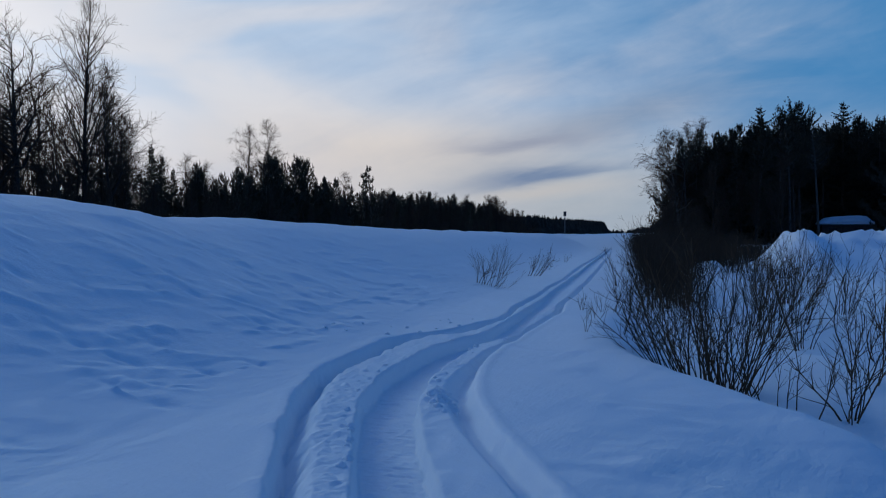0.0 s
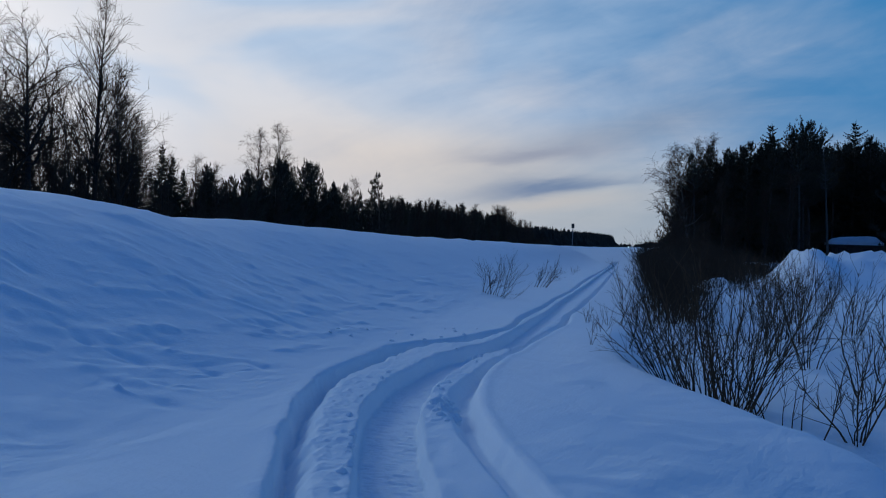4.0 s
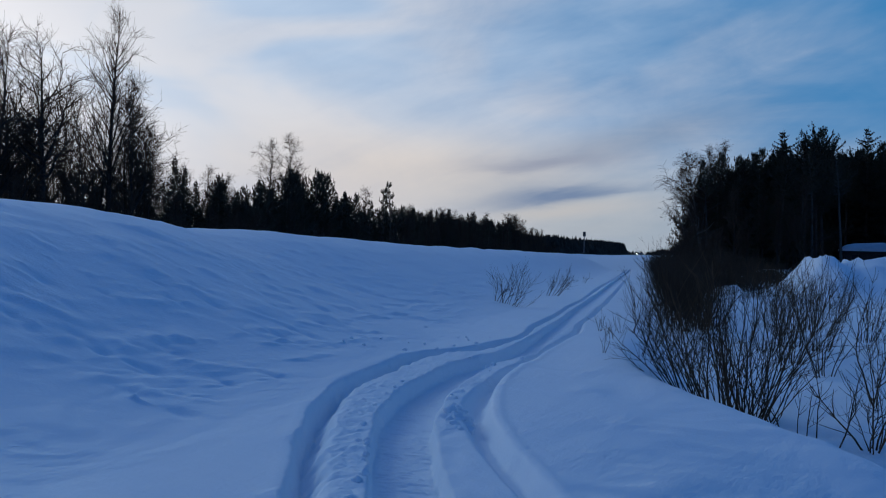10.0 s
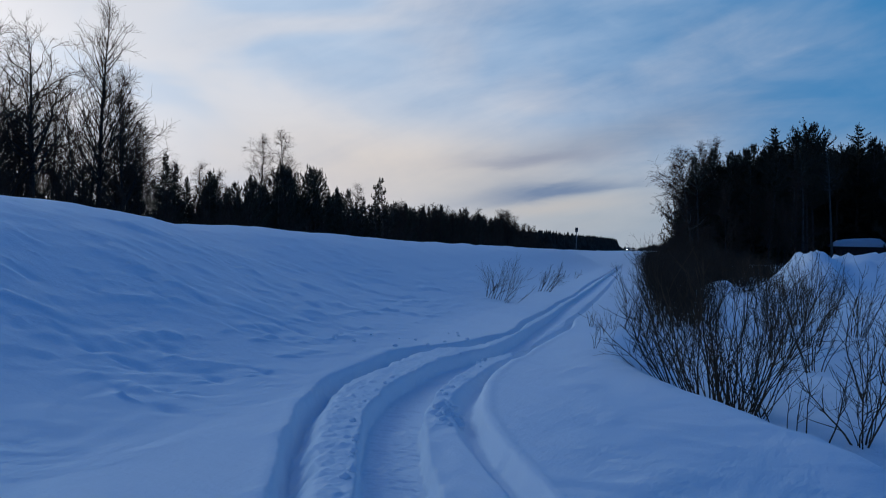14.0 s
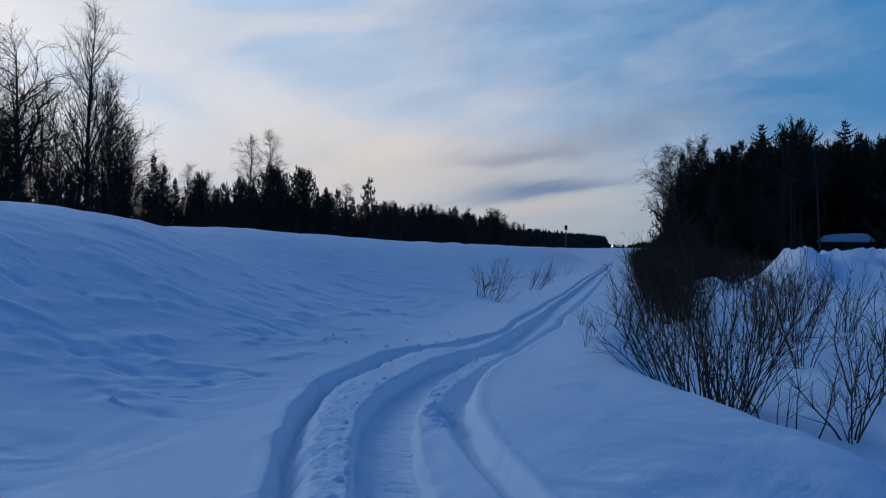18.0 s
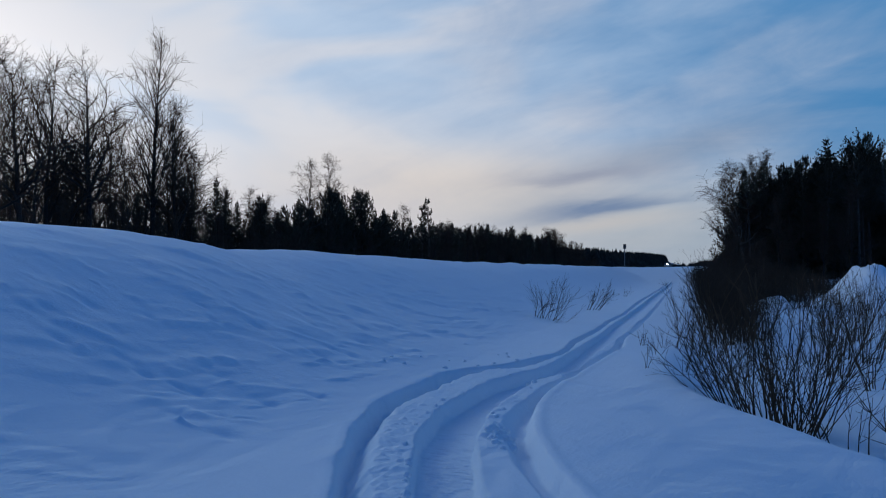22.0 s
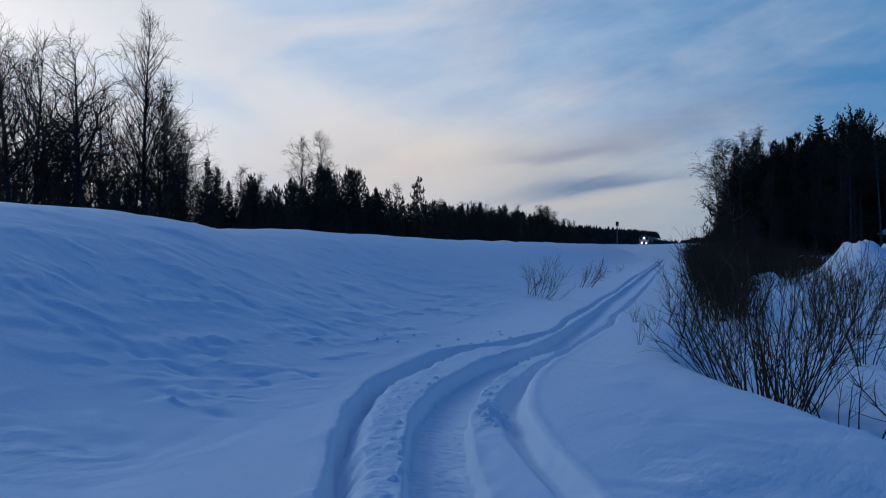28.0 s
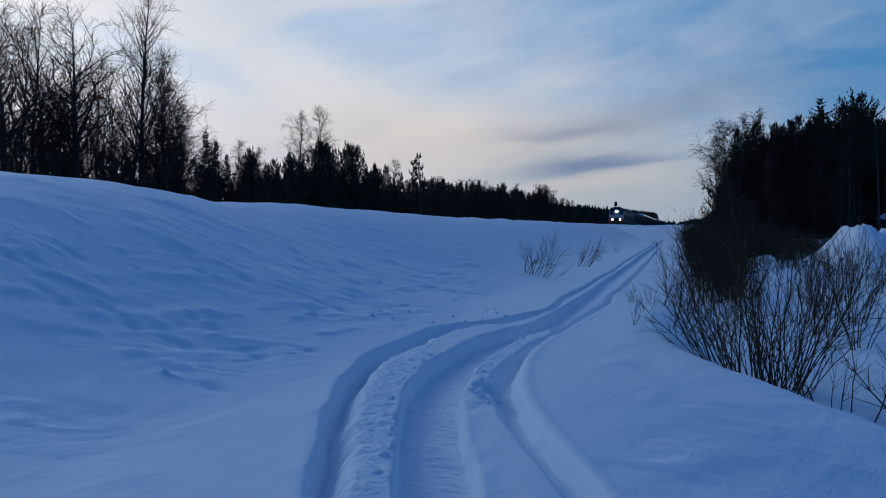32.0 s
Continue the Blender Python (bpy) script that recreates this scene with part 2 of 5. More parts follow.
def snow_material():
    """Wind-packed snow: crust ripples drawn out across the bank, in patches, and a fine grain."""
    mat = bpy.data.materials.new("snow")
    mat.use_nodes = True
    nt = mat.node_tree
    L = nt.links.new
    p = nt.nodes["Principled BSDF"]
    p.inputs["Roughness"].default_value, p.inputs["Specular IOR Level"].default_value = 0.7, 0.25
    co = nt.nodes.new("ShaderNodeTexCoord")

    def speckle(scale, detail, stretch=(1, 1, 1), rough=0.5):
        mp = nt.nodes.new("ShaderNodeMapping")
        mp.vector_type = "TEXTURE"
        mp.inputs["Scale"].default_value, mp.inputs["Rotation"].default_value = stretch, (0, 0, radians(71.6))
        L(co.outputs["Object"], mp.inputs["Vector"])
        n = nt.nodes.new("ShaderNodeTexNoise")
        n.inputs["Scale"].default_value, n.inputs["Detail"].default_value, n.inputs["Roughness"].default_value = scale, detail, rough
        L(mp.outputs[0], n.inputs["Vector"])
        return n.outputs[0]

    def maths(op, a, b):
        n = nt.nodes.new("ShaderNodeMath")
        n.operation = op
        for socket, v in zip(n.inputs, (a, b)):
            if isinstance(v, (int, float)):
                socket.default_value = v
            else:
                L(v, socket)
        return n.outputs[0]
    tone = nt.nodes.new("ShaderNodeMix")
    tone.data_type = "RGBA"
    L(maths("ADD", maths("MULTIPLY", speckle(0.6, 5), 0.7), maths("MULTIPLY", speckle(38.0, 3), 0.3)), tone.inputs[0])
    tone.inputs[6].default_value, tone.inputs[7].default_value = (0.80, 0.82, 0.86, 1), (0.88, 0.90, 0.92, 1)
    L(tone.outputs[2], p.inputs["Base Color"])
    patch = nt.nodes.new("ShaderNodeMapRange")
    patch.inputs[1].default_value, patch.inputs[2].default_value = 0.38, 0.62
    L(speckle(0.55, 3), patch.inputs[0])
    crust = maths("MULTIPLY", speckle(5.0, 5, (2.4, 1.0, 1.0), 0.6), maths("ADD", maths("MULTIPLY", patch.outputs[0], 0.026), 0.006))
    grain = maths("MULTIPLY", speckle(24.0, 5, (1, 1, 1), 0.6), 0.0055)
    b = nt.nodes.new("ShaderNodeBump")
    L(maths("ADD", crust, grain), b.inputs["Height"])
    b.inputs["Strength"].default_value, b.inputs["Distance"].default_value = 1.0, 1.0
    L(b.outputs[0], p.inputs["Normal"])
    return mat


SNOW = snow_material()
SNOW_CAP = material("snow_cap", (0.84, 0.86, 0.89), 0.75, 0.03, 1.5, 0.01, 9.0, spec=0.25)
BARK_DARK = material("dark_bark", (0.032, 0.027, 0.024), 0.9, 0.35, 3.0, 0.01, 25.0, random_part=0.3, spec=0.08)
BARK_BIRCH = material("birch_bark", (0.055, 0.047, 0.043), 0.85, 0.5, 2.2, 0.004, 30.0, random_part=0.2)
BARK_PALE = material("pale_bark", (0.066, 0.055, 0.046), 0.85, 0.5, 1.2, 0.004, 30.0, random_part=0.3)
BARK_PINE = material("pine_bark", (0.065, 0.045, 0.034), 0.9, 0.4, 2.0, 0.015, 18.0, random_part=0.3)
TWIG = material("twig_bark", (0.056, 0.034, 0.022), 0.85, 0.3, 5.0, random_part=0.3, spec=0.08)
WILLOW = material("willow_bark", (0.082, 0.046, 0.025), 0.8, 0.45, 6.0, random_part=0.4, spec=0.08)
NEEDLE_PINE = material("pine_needles", (0.052, 0.043, 0.028), 0.8, 0.4, 1.2, random_part=0.3, spec=0.08)
NEEDLE_SPRUCE = material("spruce_needles", (0.046, 0.039, 0.026), 0.8, 0.4, 1.2, random_part=0.3, spec=0.08)
FAR_WOOD = material("far_conifer_foliage", (0.034, 0.030, 0.024), 0.9, 0.4, 0.15, spec=0.08)
STEEL = material("dull_steel", (0.17, 0.16, 0.155), 0.5, 0.3, 2.0, metal=0.8)
RUST = material("rusty_steel", (0.16, 0.09, 0.06), 0.7, 0.35, 3.0, metal=0.4)
POST_GREY = material("dull_grey_paint", (0.16, 0.155, 0.15), 0.7, 0.3, 2.0)
BLACK = material("black_paint", (0.025, 0.026, 0.028), 0.6, 0.3, 2.0)
GREY_PAINT = material("dirty_light_grey_paint", (0.62, 0.63, 0.63), 0.45, 0.18, 1.3, second=(0.70, 0.71, 0.71))
RED_PAINT = material("dull_red_paint", (0.34, 0.045, 0.035), 0.7, 0.3, 1.5)
ROOF_PAINT = material("sooty_roof_paint", (0.06, 0.062, 0.066), 0.7, 0.3, 1.5)
WAGON_PAINT = material("brown_wagon_paint", (0.05, 0.034, 0.028), 0.85, 0.35, 1.0, random_part=0.5, spec=0.12)
GREEN_PAINT = material("dark_wagon_paint", (0.03, 0.034, 0.032), 0.85, 0.35, 1.0, random_part=0.4, spec=0.12)
WOOD_WALL = material("weathered_dark_boards", (0.045, 0.035, 0.03), 0.85, 0.35, 2.0, 0.004, 20.0, random_part=0.3)
ROOF_METAL = material("bare_metal_roof", (0.85, 0.86, 0.87), 0.07, 0.05, 1.0, metal=1.0)
FACE_PAINT = material("dirty_grey_paint", (0.34, 0.34, 0.33), 0.6, 0.2, 1.3)
LAMP_GLOW = material("headlamp_glow", (0.9, 0.85, 0.8), 0.4, 0.02, 2.0, emit=45.0)


def glass_material():
    mat = bpy.data.materials.new("window_glass")
    mat.use_nodes = True
    p = mat.node_tree.nodes["Principled BSDF"]
    p.inputs["Base Color"].default_value = (0.02, 0.025, 0.03, 1)
    p.inputs["Roughness"].default_value = 0.06
    p.inputs["Specular IOR Level"].default_value = 0.6
    return mat


GLASS = glass_material()

# ---- builders ----


def part(name, mesh, mat, parent, label="", at=None):
    ob = new(name, mesh)
    if mat is not None and not mesh.materials:
        mesh.materials.append(mat)
    ob.parent = parent
    if at is not None:
        ob.matrix_basis = at
    if label:
        ob["label"] = label
    return ob


def mesh_of(name, verts, faces, smooth=False):
    me = bpy.data.meshes.new(name)
    me.from_pydata(verts, [], faces)
    if smooth:
        me.polygons.foreach_set("use_smooth", [True] * len(me.polygons))
    me.update()
    return me


def from_bm(name, bm, smooth=False):
    me = bpy.data.meshes.new(name)
    bmesh.ops.recalc_face_normals(bm, faces=bm.faces)
    bm.to_mesh(me)
    bm.free()
    if smooth:
        me.polygons.foreach_set("use_smooth", [True] * len(me.polygons))
    return me


def box_bm(sx, sy, sz, at=(0, 0, 0), bevel=0.0, bm=None):
    """A box by its full sizes, its centre at the place given."""
    bm = bm or bmesh.new()
    made = bmesh.ops.create_cube(bm, size=1, matrix=Matrix.Translation(at) @ Matrix.Diagonal((sx, sy, sz, 1)))
    if bevel:
        edges = {e for v in made["verts"] for e in v.link_edges}
        bmesh.ops.bevel(bm, geom=list(edges), offset=bevel, segments=2, affect="EDGES", profile=0.5)
    return bm


def rod_bm(a, b, r, r2=None, sides=10, bm=None):
    bm = bm or bmesh.new()
    a, b = Vector(a), Vector(b)
    turn = (b - a).to_track_quat("Z", "Y").to_matrix().to_4x4()
    bmesh.ops.create_cone(bm, cap_ends=True, segments=sides, radius1=r, radius2=r if r2 is None else r2, depth=(b - a).length,
                          matrix=Matrix.Translation((a + b) / 2) @ turn)
    return bm


class Tubes:
    """Collects tapered tubes of a few sides."""

    def __init__(self):
        self.v, self.f = [], []

    def add(self, pts, radii, sides=3):
        base = len(self.v)
        n = len(pts)
        for i, p in enumerate(pts):
            d = (pts[min(i + 1, n - 1)] - pts[max(i - 1, 0)]).normalized()
            s = d.cross(Vector((0.31, 0.2, 0.93)) if abs(d.z) < 0.9 else Vector((1, 0, 0))).normalized()
            q = d.cross(s)
            for k in range(sides):
                a = 2 * math.pi * k / sides
                self.v.append(p + (s * math.cos(a) + q * math.sin(a)) * radii[i])
        for i in range(n - 1):
            for k in range(sides):
                a, b = base + i * sides + k, base + i * sides + (k + 1) % sides
                self.f.append((a, b, b + sides, a + sides))
        self.f.append(tuple(base + (n - 1) * sides + k for k in range(sides)))

    def mesh(self, name, smooth=True):
        return mesh_of(name, self.v, self.f, smooth)


# ---- terrain ----
_perm_rng = np.random.RandomState(7)
_PERM = _perm_rng.permutation(256)
_PERM = np.r_[_PERM, _PERM]
_GRAD = _perm_rng.uniform(0, 2 * np.pi, 256)


def perlin(x, y, seed=0):
    x, y = np.broadcast_arrays(np.asarray(x, float) + seed * 17.31, np.asarray(y, float) - seed * 9.77)
    xi, yi = np.floor(x).astype(int), np.floor(y).astype(int)
    fx, fy = x - xi, y - yi

    def g(ix, iy, dx, dy):
        a = _GRAD[_PERM[(_PERM[ix & 255] + iy) & 255]]
        return np.cos(a) * dx + np.sin(a) * dy
    u, v = fx * fx * fx * (fx * (fx * 6 - 15) + 10), fy * fy * fy * (fy * (fy * 6 - 15) + 10)
    a = g(xi, yi, fx, fy) * (1 - u) + g(xi + 1, yi, fx - 1, fy) * u
    b = g(xi, yi + 1, fx, fy - 1) * (1 - u) + g(xi + 1, yi + 1, fx - 1, fy - 1) * u
    return (a * (1 - v) + b * v) * 1.4


def smooth(lo, hi, v):
    t = np.clip((v - lo) / (hi - lo), 0, 1)
    return t * t * (3 - 2 * t)


def curve_through(ys, xs, reach=0.018):
    """A smooth curve x(y) through a few points."""
    ys, xs = np.array(ys, float), np.array(xs, float)
    grid = np.linspace(ys[0], ys[-1], 4000)
    line = np.interp(grid, ys, xs)
    out = line.copy()
    for _ in range(2):
        k = np.clip(reach * grid, 0.2, 6.0) / (grid[1] - grid[0])
        c = np.cumsum(np.r_[0, out])
        i = np.arange(len(grid))
        w = np.minimum(np.minimum(k.astype(int), i), len(grid) - 1 - i)
        out = (c[i + w + 1] - c[i - w]) / (2 * w + 1)
    return lambda y: np.interp(y, grid, out)


RAIL_X, RAIL_Z, RAIL_TURN = -13.1, 0.55, 0.0083    # the line bears a little to the right of +y


def fall(y):
    """How far the line has sunk below its near level."""
    return np.interp(y, (150, 190, 345, 726, 1000, 1600, 4500), (0.0, 0.05, 1.15, 2.1, 2.7, 3.6, 3.6))


belt_line = curve_through((-6, 2, 4.66, 5.65, 6.7, 7.8, 8.8, 9.6, 10.4, 11.2, 11.85, 12.2, 12.9, 13.8, 16.5, 20.5, 28.5, 42, 75, 90), (0.5, 0.0, -1.29, -1.61, -1.95, -2.24, -2.37, -2.39, -2.39, -2.38, -2.32, -2.13, -1.95, -1.88, -1.82, -1.74, -1.66, -1.57, -1.40, -1.35))
left_line = curve_through((-6, 2, 4.5, 5.47, 6.3, 7.43, 8.58, 9.23, 10.2, 11.1, 12.0, 12.4, 12.8, 13.3, 14.1, 14.9, 15.8, 17.7, 19.3, 22.2, 24.4, 28.3, 37, 46, 57, 75, 90), (-0.3, -0.9, -2.07, -2.44, -2.75, -3.11, -3.39, -3.43, -3.43, -3.45, -3.42, -3.22, -2.96, -2.70, -2.52, -2.25, -2.26, -2.36, -2.30, -2.21, -2.25, -2.08, -2.18, -2.02, -1.93, -1.92, -1.85))
right_line = curve_through((-6, 2, 4.9, 6.02, 6.88, 8.08, 9.47, 10.3, 11.1, 11.7, 12.5, 13.9, 15.2, 16.3, 17.2, 18.7, 22, 27.3, 38, 54, 75, 90), (1.2, 1.0, -0.20, -0.69, -1.07, -1.45, -1.65, -1.68, -1.68, -1.58, -1.52, -1.40, -1.31, -1.20, -1.22, -1.32, -1.17, -1.12, -1.07, -1.05, -1.04, -1.0))
crest_line = curve_through((-400, 8, 12, 14, 16.5, 20, 24, 28, 36, 46, 68, 88, 125, 216, 400, 4500), (2.20, 2.20, 2.20, 2.16, 1.95, 1.95, 1.92, 1.83, 1.74, 1.70, 1.59, 1.53, 1.44, 1.22, 1.25, 1.1), 0.063)
lobe_line = curve_through((-20, 0, 5.5, 8.2, 8.8, 9.2, 10.2, 10.9, 13.8, 20, 40, 80), (6.0, 5.0, 3.6, 2.35, 1.78, 1.2, 0.68, 0.15, -0.30, -0.1, 0.4, 0.5), 0.063)


def land(x, y):
    """The snow's height without the snowmobile track."""
    x, y = np.broadcast_arrays(np.asarray(x, float), np.asarray(y, float))
    x_all, x = x, x - RAIL_TURN * np.clip(y, 0, 1500)
    crest = np.interp(y, CREST_Y, CREST_Z)
    foot = -3.6 - 0.35 * perlin(y * 0.12, 3.0, 4)
    up = smooth(0.0, 1.0, (foot - x) / 6.8) * 0.75 + 0.25 * np.clip((foot - x) / 6.8, 0, 1)
    z = crest * up
    # down to the ballast, across the line and up to the wood's floor
    cut = smooth(-10.4, -11.6, x)
    z = z * (1 - cut) + (0.40 - fall(y)) * cut
    back = smooth(-15.0, -17.5, x)
    z = z * (1 - back) + (0.85 + 0.3 * perlin(x * 0.08, y * 0.08, 9)) * back
    # beyond the end of the corridor the ground lifts
    lift = smooth(82, 106, y) * smooth(-11.0, -8.5, x) * 1.12
    z = np.where(x > -10.4, np.maximum(z, lift), z)
    x = x_all
    # the shrubs' hollow on the other side
    side = x - lobe_line(y)
    deep = 0.36 * smooth(18, 10, y) + 0.22
    z = z - (0.085 + 0.06 * smooth(9.5, 6.0, y)) * np.minimum(0.5 * (x + 0.9 + np.sqrt((x + 0.9) ** 2 + 0.35)), 4.0) * smooth(14, 9, y) * smooth(-6, 0, y)
    z = z - 0.075 * np.clip(x - 0.1, 0, 2.5) ** 2 * smooth(9.0, 6.0, y) * smooth(-6, 0, y)
    hollow = smooth(-0.25, 1.0, side)
    z = z - deep * hollow * smooth(72, 40, y)
    z = z + 0.06 * np.exp(-((side + 0.5) / 0.5) ** 2) * smooth(16, 11, y)
    # a ploughed heap before the wood and the yard's rise behind it
    heap = np.exp(-(np.abs((x - 7.45) / np.where(x < 7.45, 1.25, 2.2)) ** 2.0)) * np.exp(-((y - 40) / 3.6) ** 2)
    heap = heap * (1.70 + 0.24 * perlin(x * 1.1, y * 0.6, 3) + 0.26 * perlin(x * 2.3, y * 1.1, 5) + 0.13 * perlin(x * 4.2, y * 2.5, 15))
    heap2 = np.exp(-((x - 10.3) / 2.7) ** 4) * np.exp(-((y - 40.5) / 3.4) ** 2)
    heap2 = heap2 * (1.62 + 0.2 * perlin(x * 1.0, y * 0.6, 13) + 0.24 * perlin(x * 2.1, y * 1.1, 6) + 0.14 * perlin(x * 4.2, y * 2.5, 16))
    z = z + np.maximum(heap, heap2)
    low_heap = np.exp(-((x - 3.5) / 0.62) ** 4) * np.exp(-((y - 38.5) / 1.6) ** 2) * (0.36 + 0.12 * perlin(x * 2.3, y * 1.1, 58))
    z = z + low_heap + 0.18 * smooth(2.5, 3.6, x) * smooth(33, 37, y) * smooth(45, 40, y)
    heap3 = np.exp(-((x - 17) / 4.5) ** 4) * np.exp(-((y - 42) / 4.0) ** 2)
    z = z + heap3 * (1.3 + 0.35 * perlin(x * 0.5, y * 0.4, 14))
    z = z + 0.5 * smooth(50, 80, y) * smooth(2, 8, x)
    # wind-laid swells, drifts and small marks, weaker far off where the land is smooth
    near = smooth(140, 30, np.abs(y)) * smooth(60, 25, np.abs(x))
    bank = smooth(-3.0, -4.9, x) * smooth(-10.6, -9.0, x)
    z = z + near * 0.035 * perlin(x * 0.35, y * 0.22, 1)
    wx, wy = x + 0.35 * perlin(x * 0.7, y * 0.7, 41), y + 0.35 * perlin(x * 0.7, y * 0.7, 43)
    # the drifts lie along a line that climbs the bank aslant
    across, run = 0.949 * wx - 0.316 * wy, 0.316 * wx + 0.949 * wy

    def mound(v, level):
        return np.maximum(v - level, 0) ** 1.6 * 1.7
    drift = mound(perlin(across * 0.9, run * 0.42, 2), 0.08)
    blob = mound(perlin(across * 1.8, run * 0.85, 8), 0.20)
    scar = mound(perlin(across * 3.4, run * 1.7, 42), 0.26)
    dent = mound(perlin(across * 2.6, run * 1.4, 47), 0.22)
    z = z + near * bank * (0.030 * drift + 0.045 * blob + 0.055 * scar + 0.06 * dent)
    patchy = smooth(-0.35, 0.3, perlin(x * 0.45, y * 0.35, 53))
    z = z + near * bank * patchy * (0.006 * perlin(across * 3.5, run * 1.7, 51) + 0.004 * perlin(across * 7.5, run * 3.6, 52) - 0.06 * mound(perlin(wx * 3.4, wy * 2.4, 56), 0.34))
    z = z + near * (1 - bank) * 0.03 * mound(perlin(wx * 1.1, wy * 1.6, 46), 0.1)
    z = z + near * 0.004 * perlin(x * 5.0, y * 6.0, 44) * smooth(-1.0, -3.6, x)
    # the lobe's faint wind ridges
    z = z + near * (0.03 * perlin(x * 0.9 - y * 0.35, y * 0.55 + x * 0.3, 59) + 0.016 * perlin(x * 2.2 - y * 0.9, y * 1.0 + x * 0.5, 45) + 0.006 * perlin(x * 1.6 + y * 0.8, y * 5.0 - x * 2.0, 54)) * smooth(-1.2, 0.2, x)
    return z


CREST_Y = np.r_[np.arange(-400, 0, 20.0), np.arange(0, 300, 0.5), np.arange(300, 4501, 50.0)]
CREST_Z = crest_line(CREST_Y)
_rag = perlin(CREST_Y * 0.22, 0.5, 21) * 0.07 + perlin(CREST_Y * 0.9, 0.5, 22) * 0.035
CREST_Z = CREST_Z + _rag * smooth(120, 40, CREST_Y) + perlin(CREST_Y * 0.05, 0.5, 23) * 0.07 * smooth(30, 90, CREST_Y)


def track(x, y):
    """The snowmobile's belt and ski grooves, and the churned snow between them."""
    on = smooth(88, 80, y) * smooth(-5.5, -4.0, y)
    c, l, r = belt_line(y), left_line(y), right_line(y)
    wob = 0.03 * perlin(y * 1.4, 0.3, 31) + 0.015 * perlin(y * 5, 0.7, 32)
    dl, dc, dr = x - l - wob, x - c - 0.6 * wob, r - x + 0.02 * perlin(y * 1.1, 3.3, 33) + 0.004 * perlin(y * 6, 1.7, 34)
    inside = smooth(-0.02, 0.05, dl) * smooth(-0.02, 0.10, dr)
    z = -0.03 * inside
    rough = 0.8 * perlin(x * 13, y * 10, 35) + 0.8 * perlin(x * 27, y * 22, 36)
    # the near end of the right-hand ridge has slumped smooth
    firm = 1 - smooth(7.5, 6.9, y) * smooth(0.0, 0.15, dc)
    z = z + 0.008 * firm * rough * inside * smooth(0.25, 0.32, np.abs(dc)) * smooth(0.60, 0.42, dc) * smooth(0.20, 0.30, dr)
    z = z + 0.015 * perlin(x * 4.5, y * 3.5, 48) * inside * smooth(0.65, 0.42, dc) * smooth(0.25, 0.32, np.abs(dc))
    # left ski: a clean steep wall, floor, and a slow rise
    rise = dl / np.clip(c - l - 0.27, 0.2, 0.52)
    z = z - 0.25 * smooth(0.0, 0.09, dl + 0.012 * perlin(x * 9, y * 6, 57)) * (1 - smooth(0.12, 0.62, rise + 0.10 * perlin(x * 5, y * 4, 49))) * (1 - 0.2 * smooth(12, 24, y))
    # right ski: a broader, softer outer wall
    slim = smooth(8.3, 10.5, y)
    z = z - 0.135 * smooth(0.0, 0.13 - 0.06 * slim, dr + 0.014 * perlin(x * 5, y * 4, 50)) * smooth(0.36 - 0.16 * slim, 0.20 - 0.09 * slim, dr) * (1 + 0.3 * smooth(12, 22, y))
    # belt
    half = 0.27 - 0.05 * smooth(12, 15, y)
    belt = smooth(half + 0.03, half - 0.02, np.abs(dc))
    cleat = np.sin(y * 2 * np.pi / 0.075 + 2.5 * perlin(x * 3, y * 2, 37)) * perlin(x * 4, y * 6, 38)
    z = z * (1 - belt) + belt * (-0.23 + 0.06 * smooth(12, 24, y) + 0.014 * cleat + 0.008 * rough)
    # loose clods thrown on the ridges
    lump = np.maximum(perlin(x * 15, y * 12, 39) - 0.1, 0)
    z = z + 0.022 * firm * lump * inside * smooth(0.24, 0.32, dr) * (1 - belt) * smooth(0.60, 0.42, dc) * smooth(0.26, 0.36, np.abs(dc)) * smooth(0.25, 0.4, dl)
    spill = np.exp(-((x + 1.74) / 0.14) ** 2) * np.exp(-((y - 7.85) / 0.35) ** 2)
    z = z + spill * (0.03 + 0.05 * perlin(x * 11, y * 9, 40))
    rim = 0.006 * np.exp(-((dl + 0.07) / 0.06) ** 2) + 0.010 * np.exp(-((dr + 0.06) / 0.05) ** 2)
    return on * (z + rim * smooth(22, 12, y)) * (0.75 + 0.25 * smooth(26, 12, y))


_pits = np.random.RandomState(11)
PITS = []
for _ in range(70):
    _y = 7 + 15 * _pits.rand() ** 1.3
    PITS.append((-3.9 - 3.0 * _pits.rand() - 0.05 * (_y - 7), _y, 0.05 + 0.06 * _pits.rand(), 0.02 + 0.03 * _pits.rand()))


LENSES = []
for _ in range(620):
    _y = 6.9 + 30 * _pits.rand() ** 1.2
    LENSES.append((-4.0 - 5.4 * _pits.rand(), _y, 0.06 + 0.17 * _pits.rand() ** 1.8, (0.008 + 0.024 * _pits.rand()) * min(1.0, 0.5 + 0.15 * (_y - 6.5)), 0.2 + 0.3 * _pits.rand()))


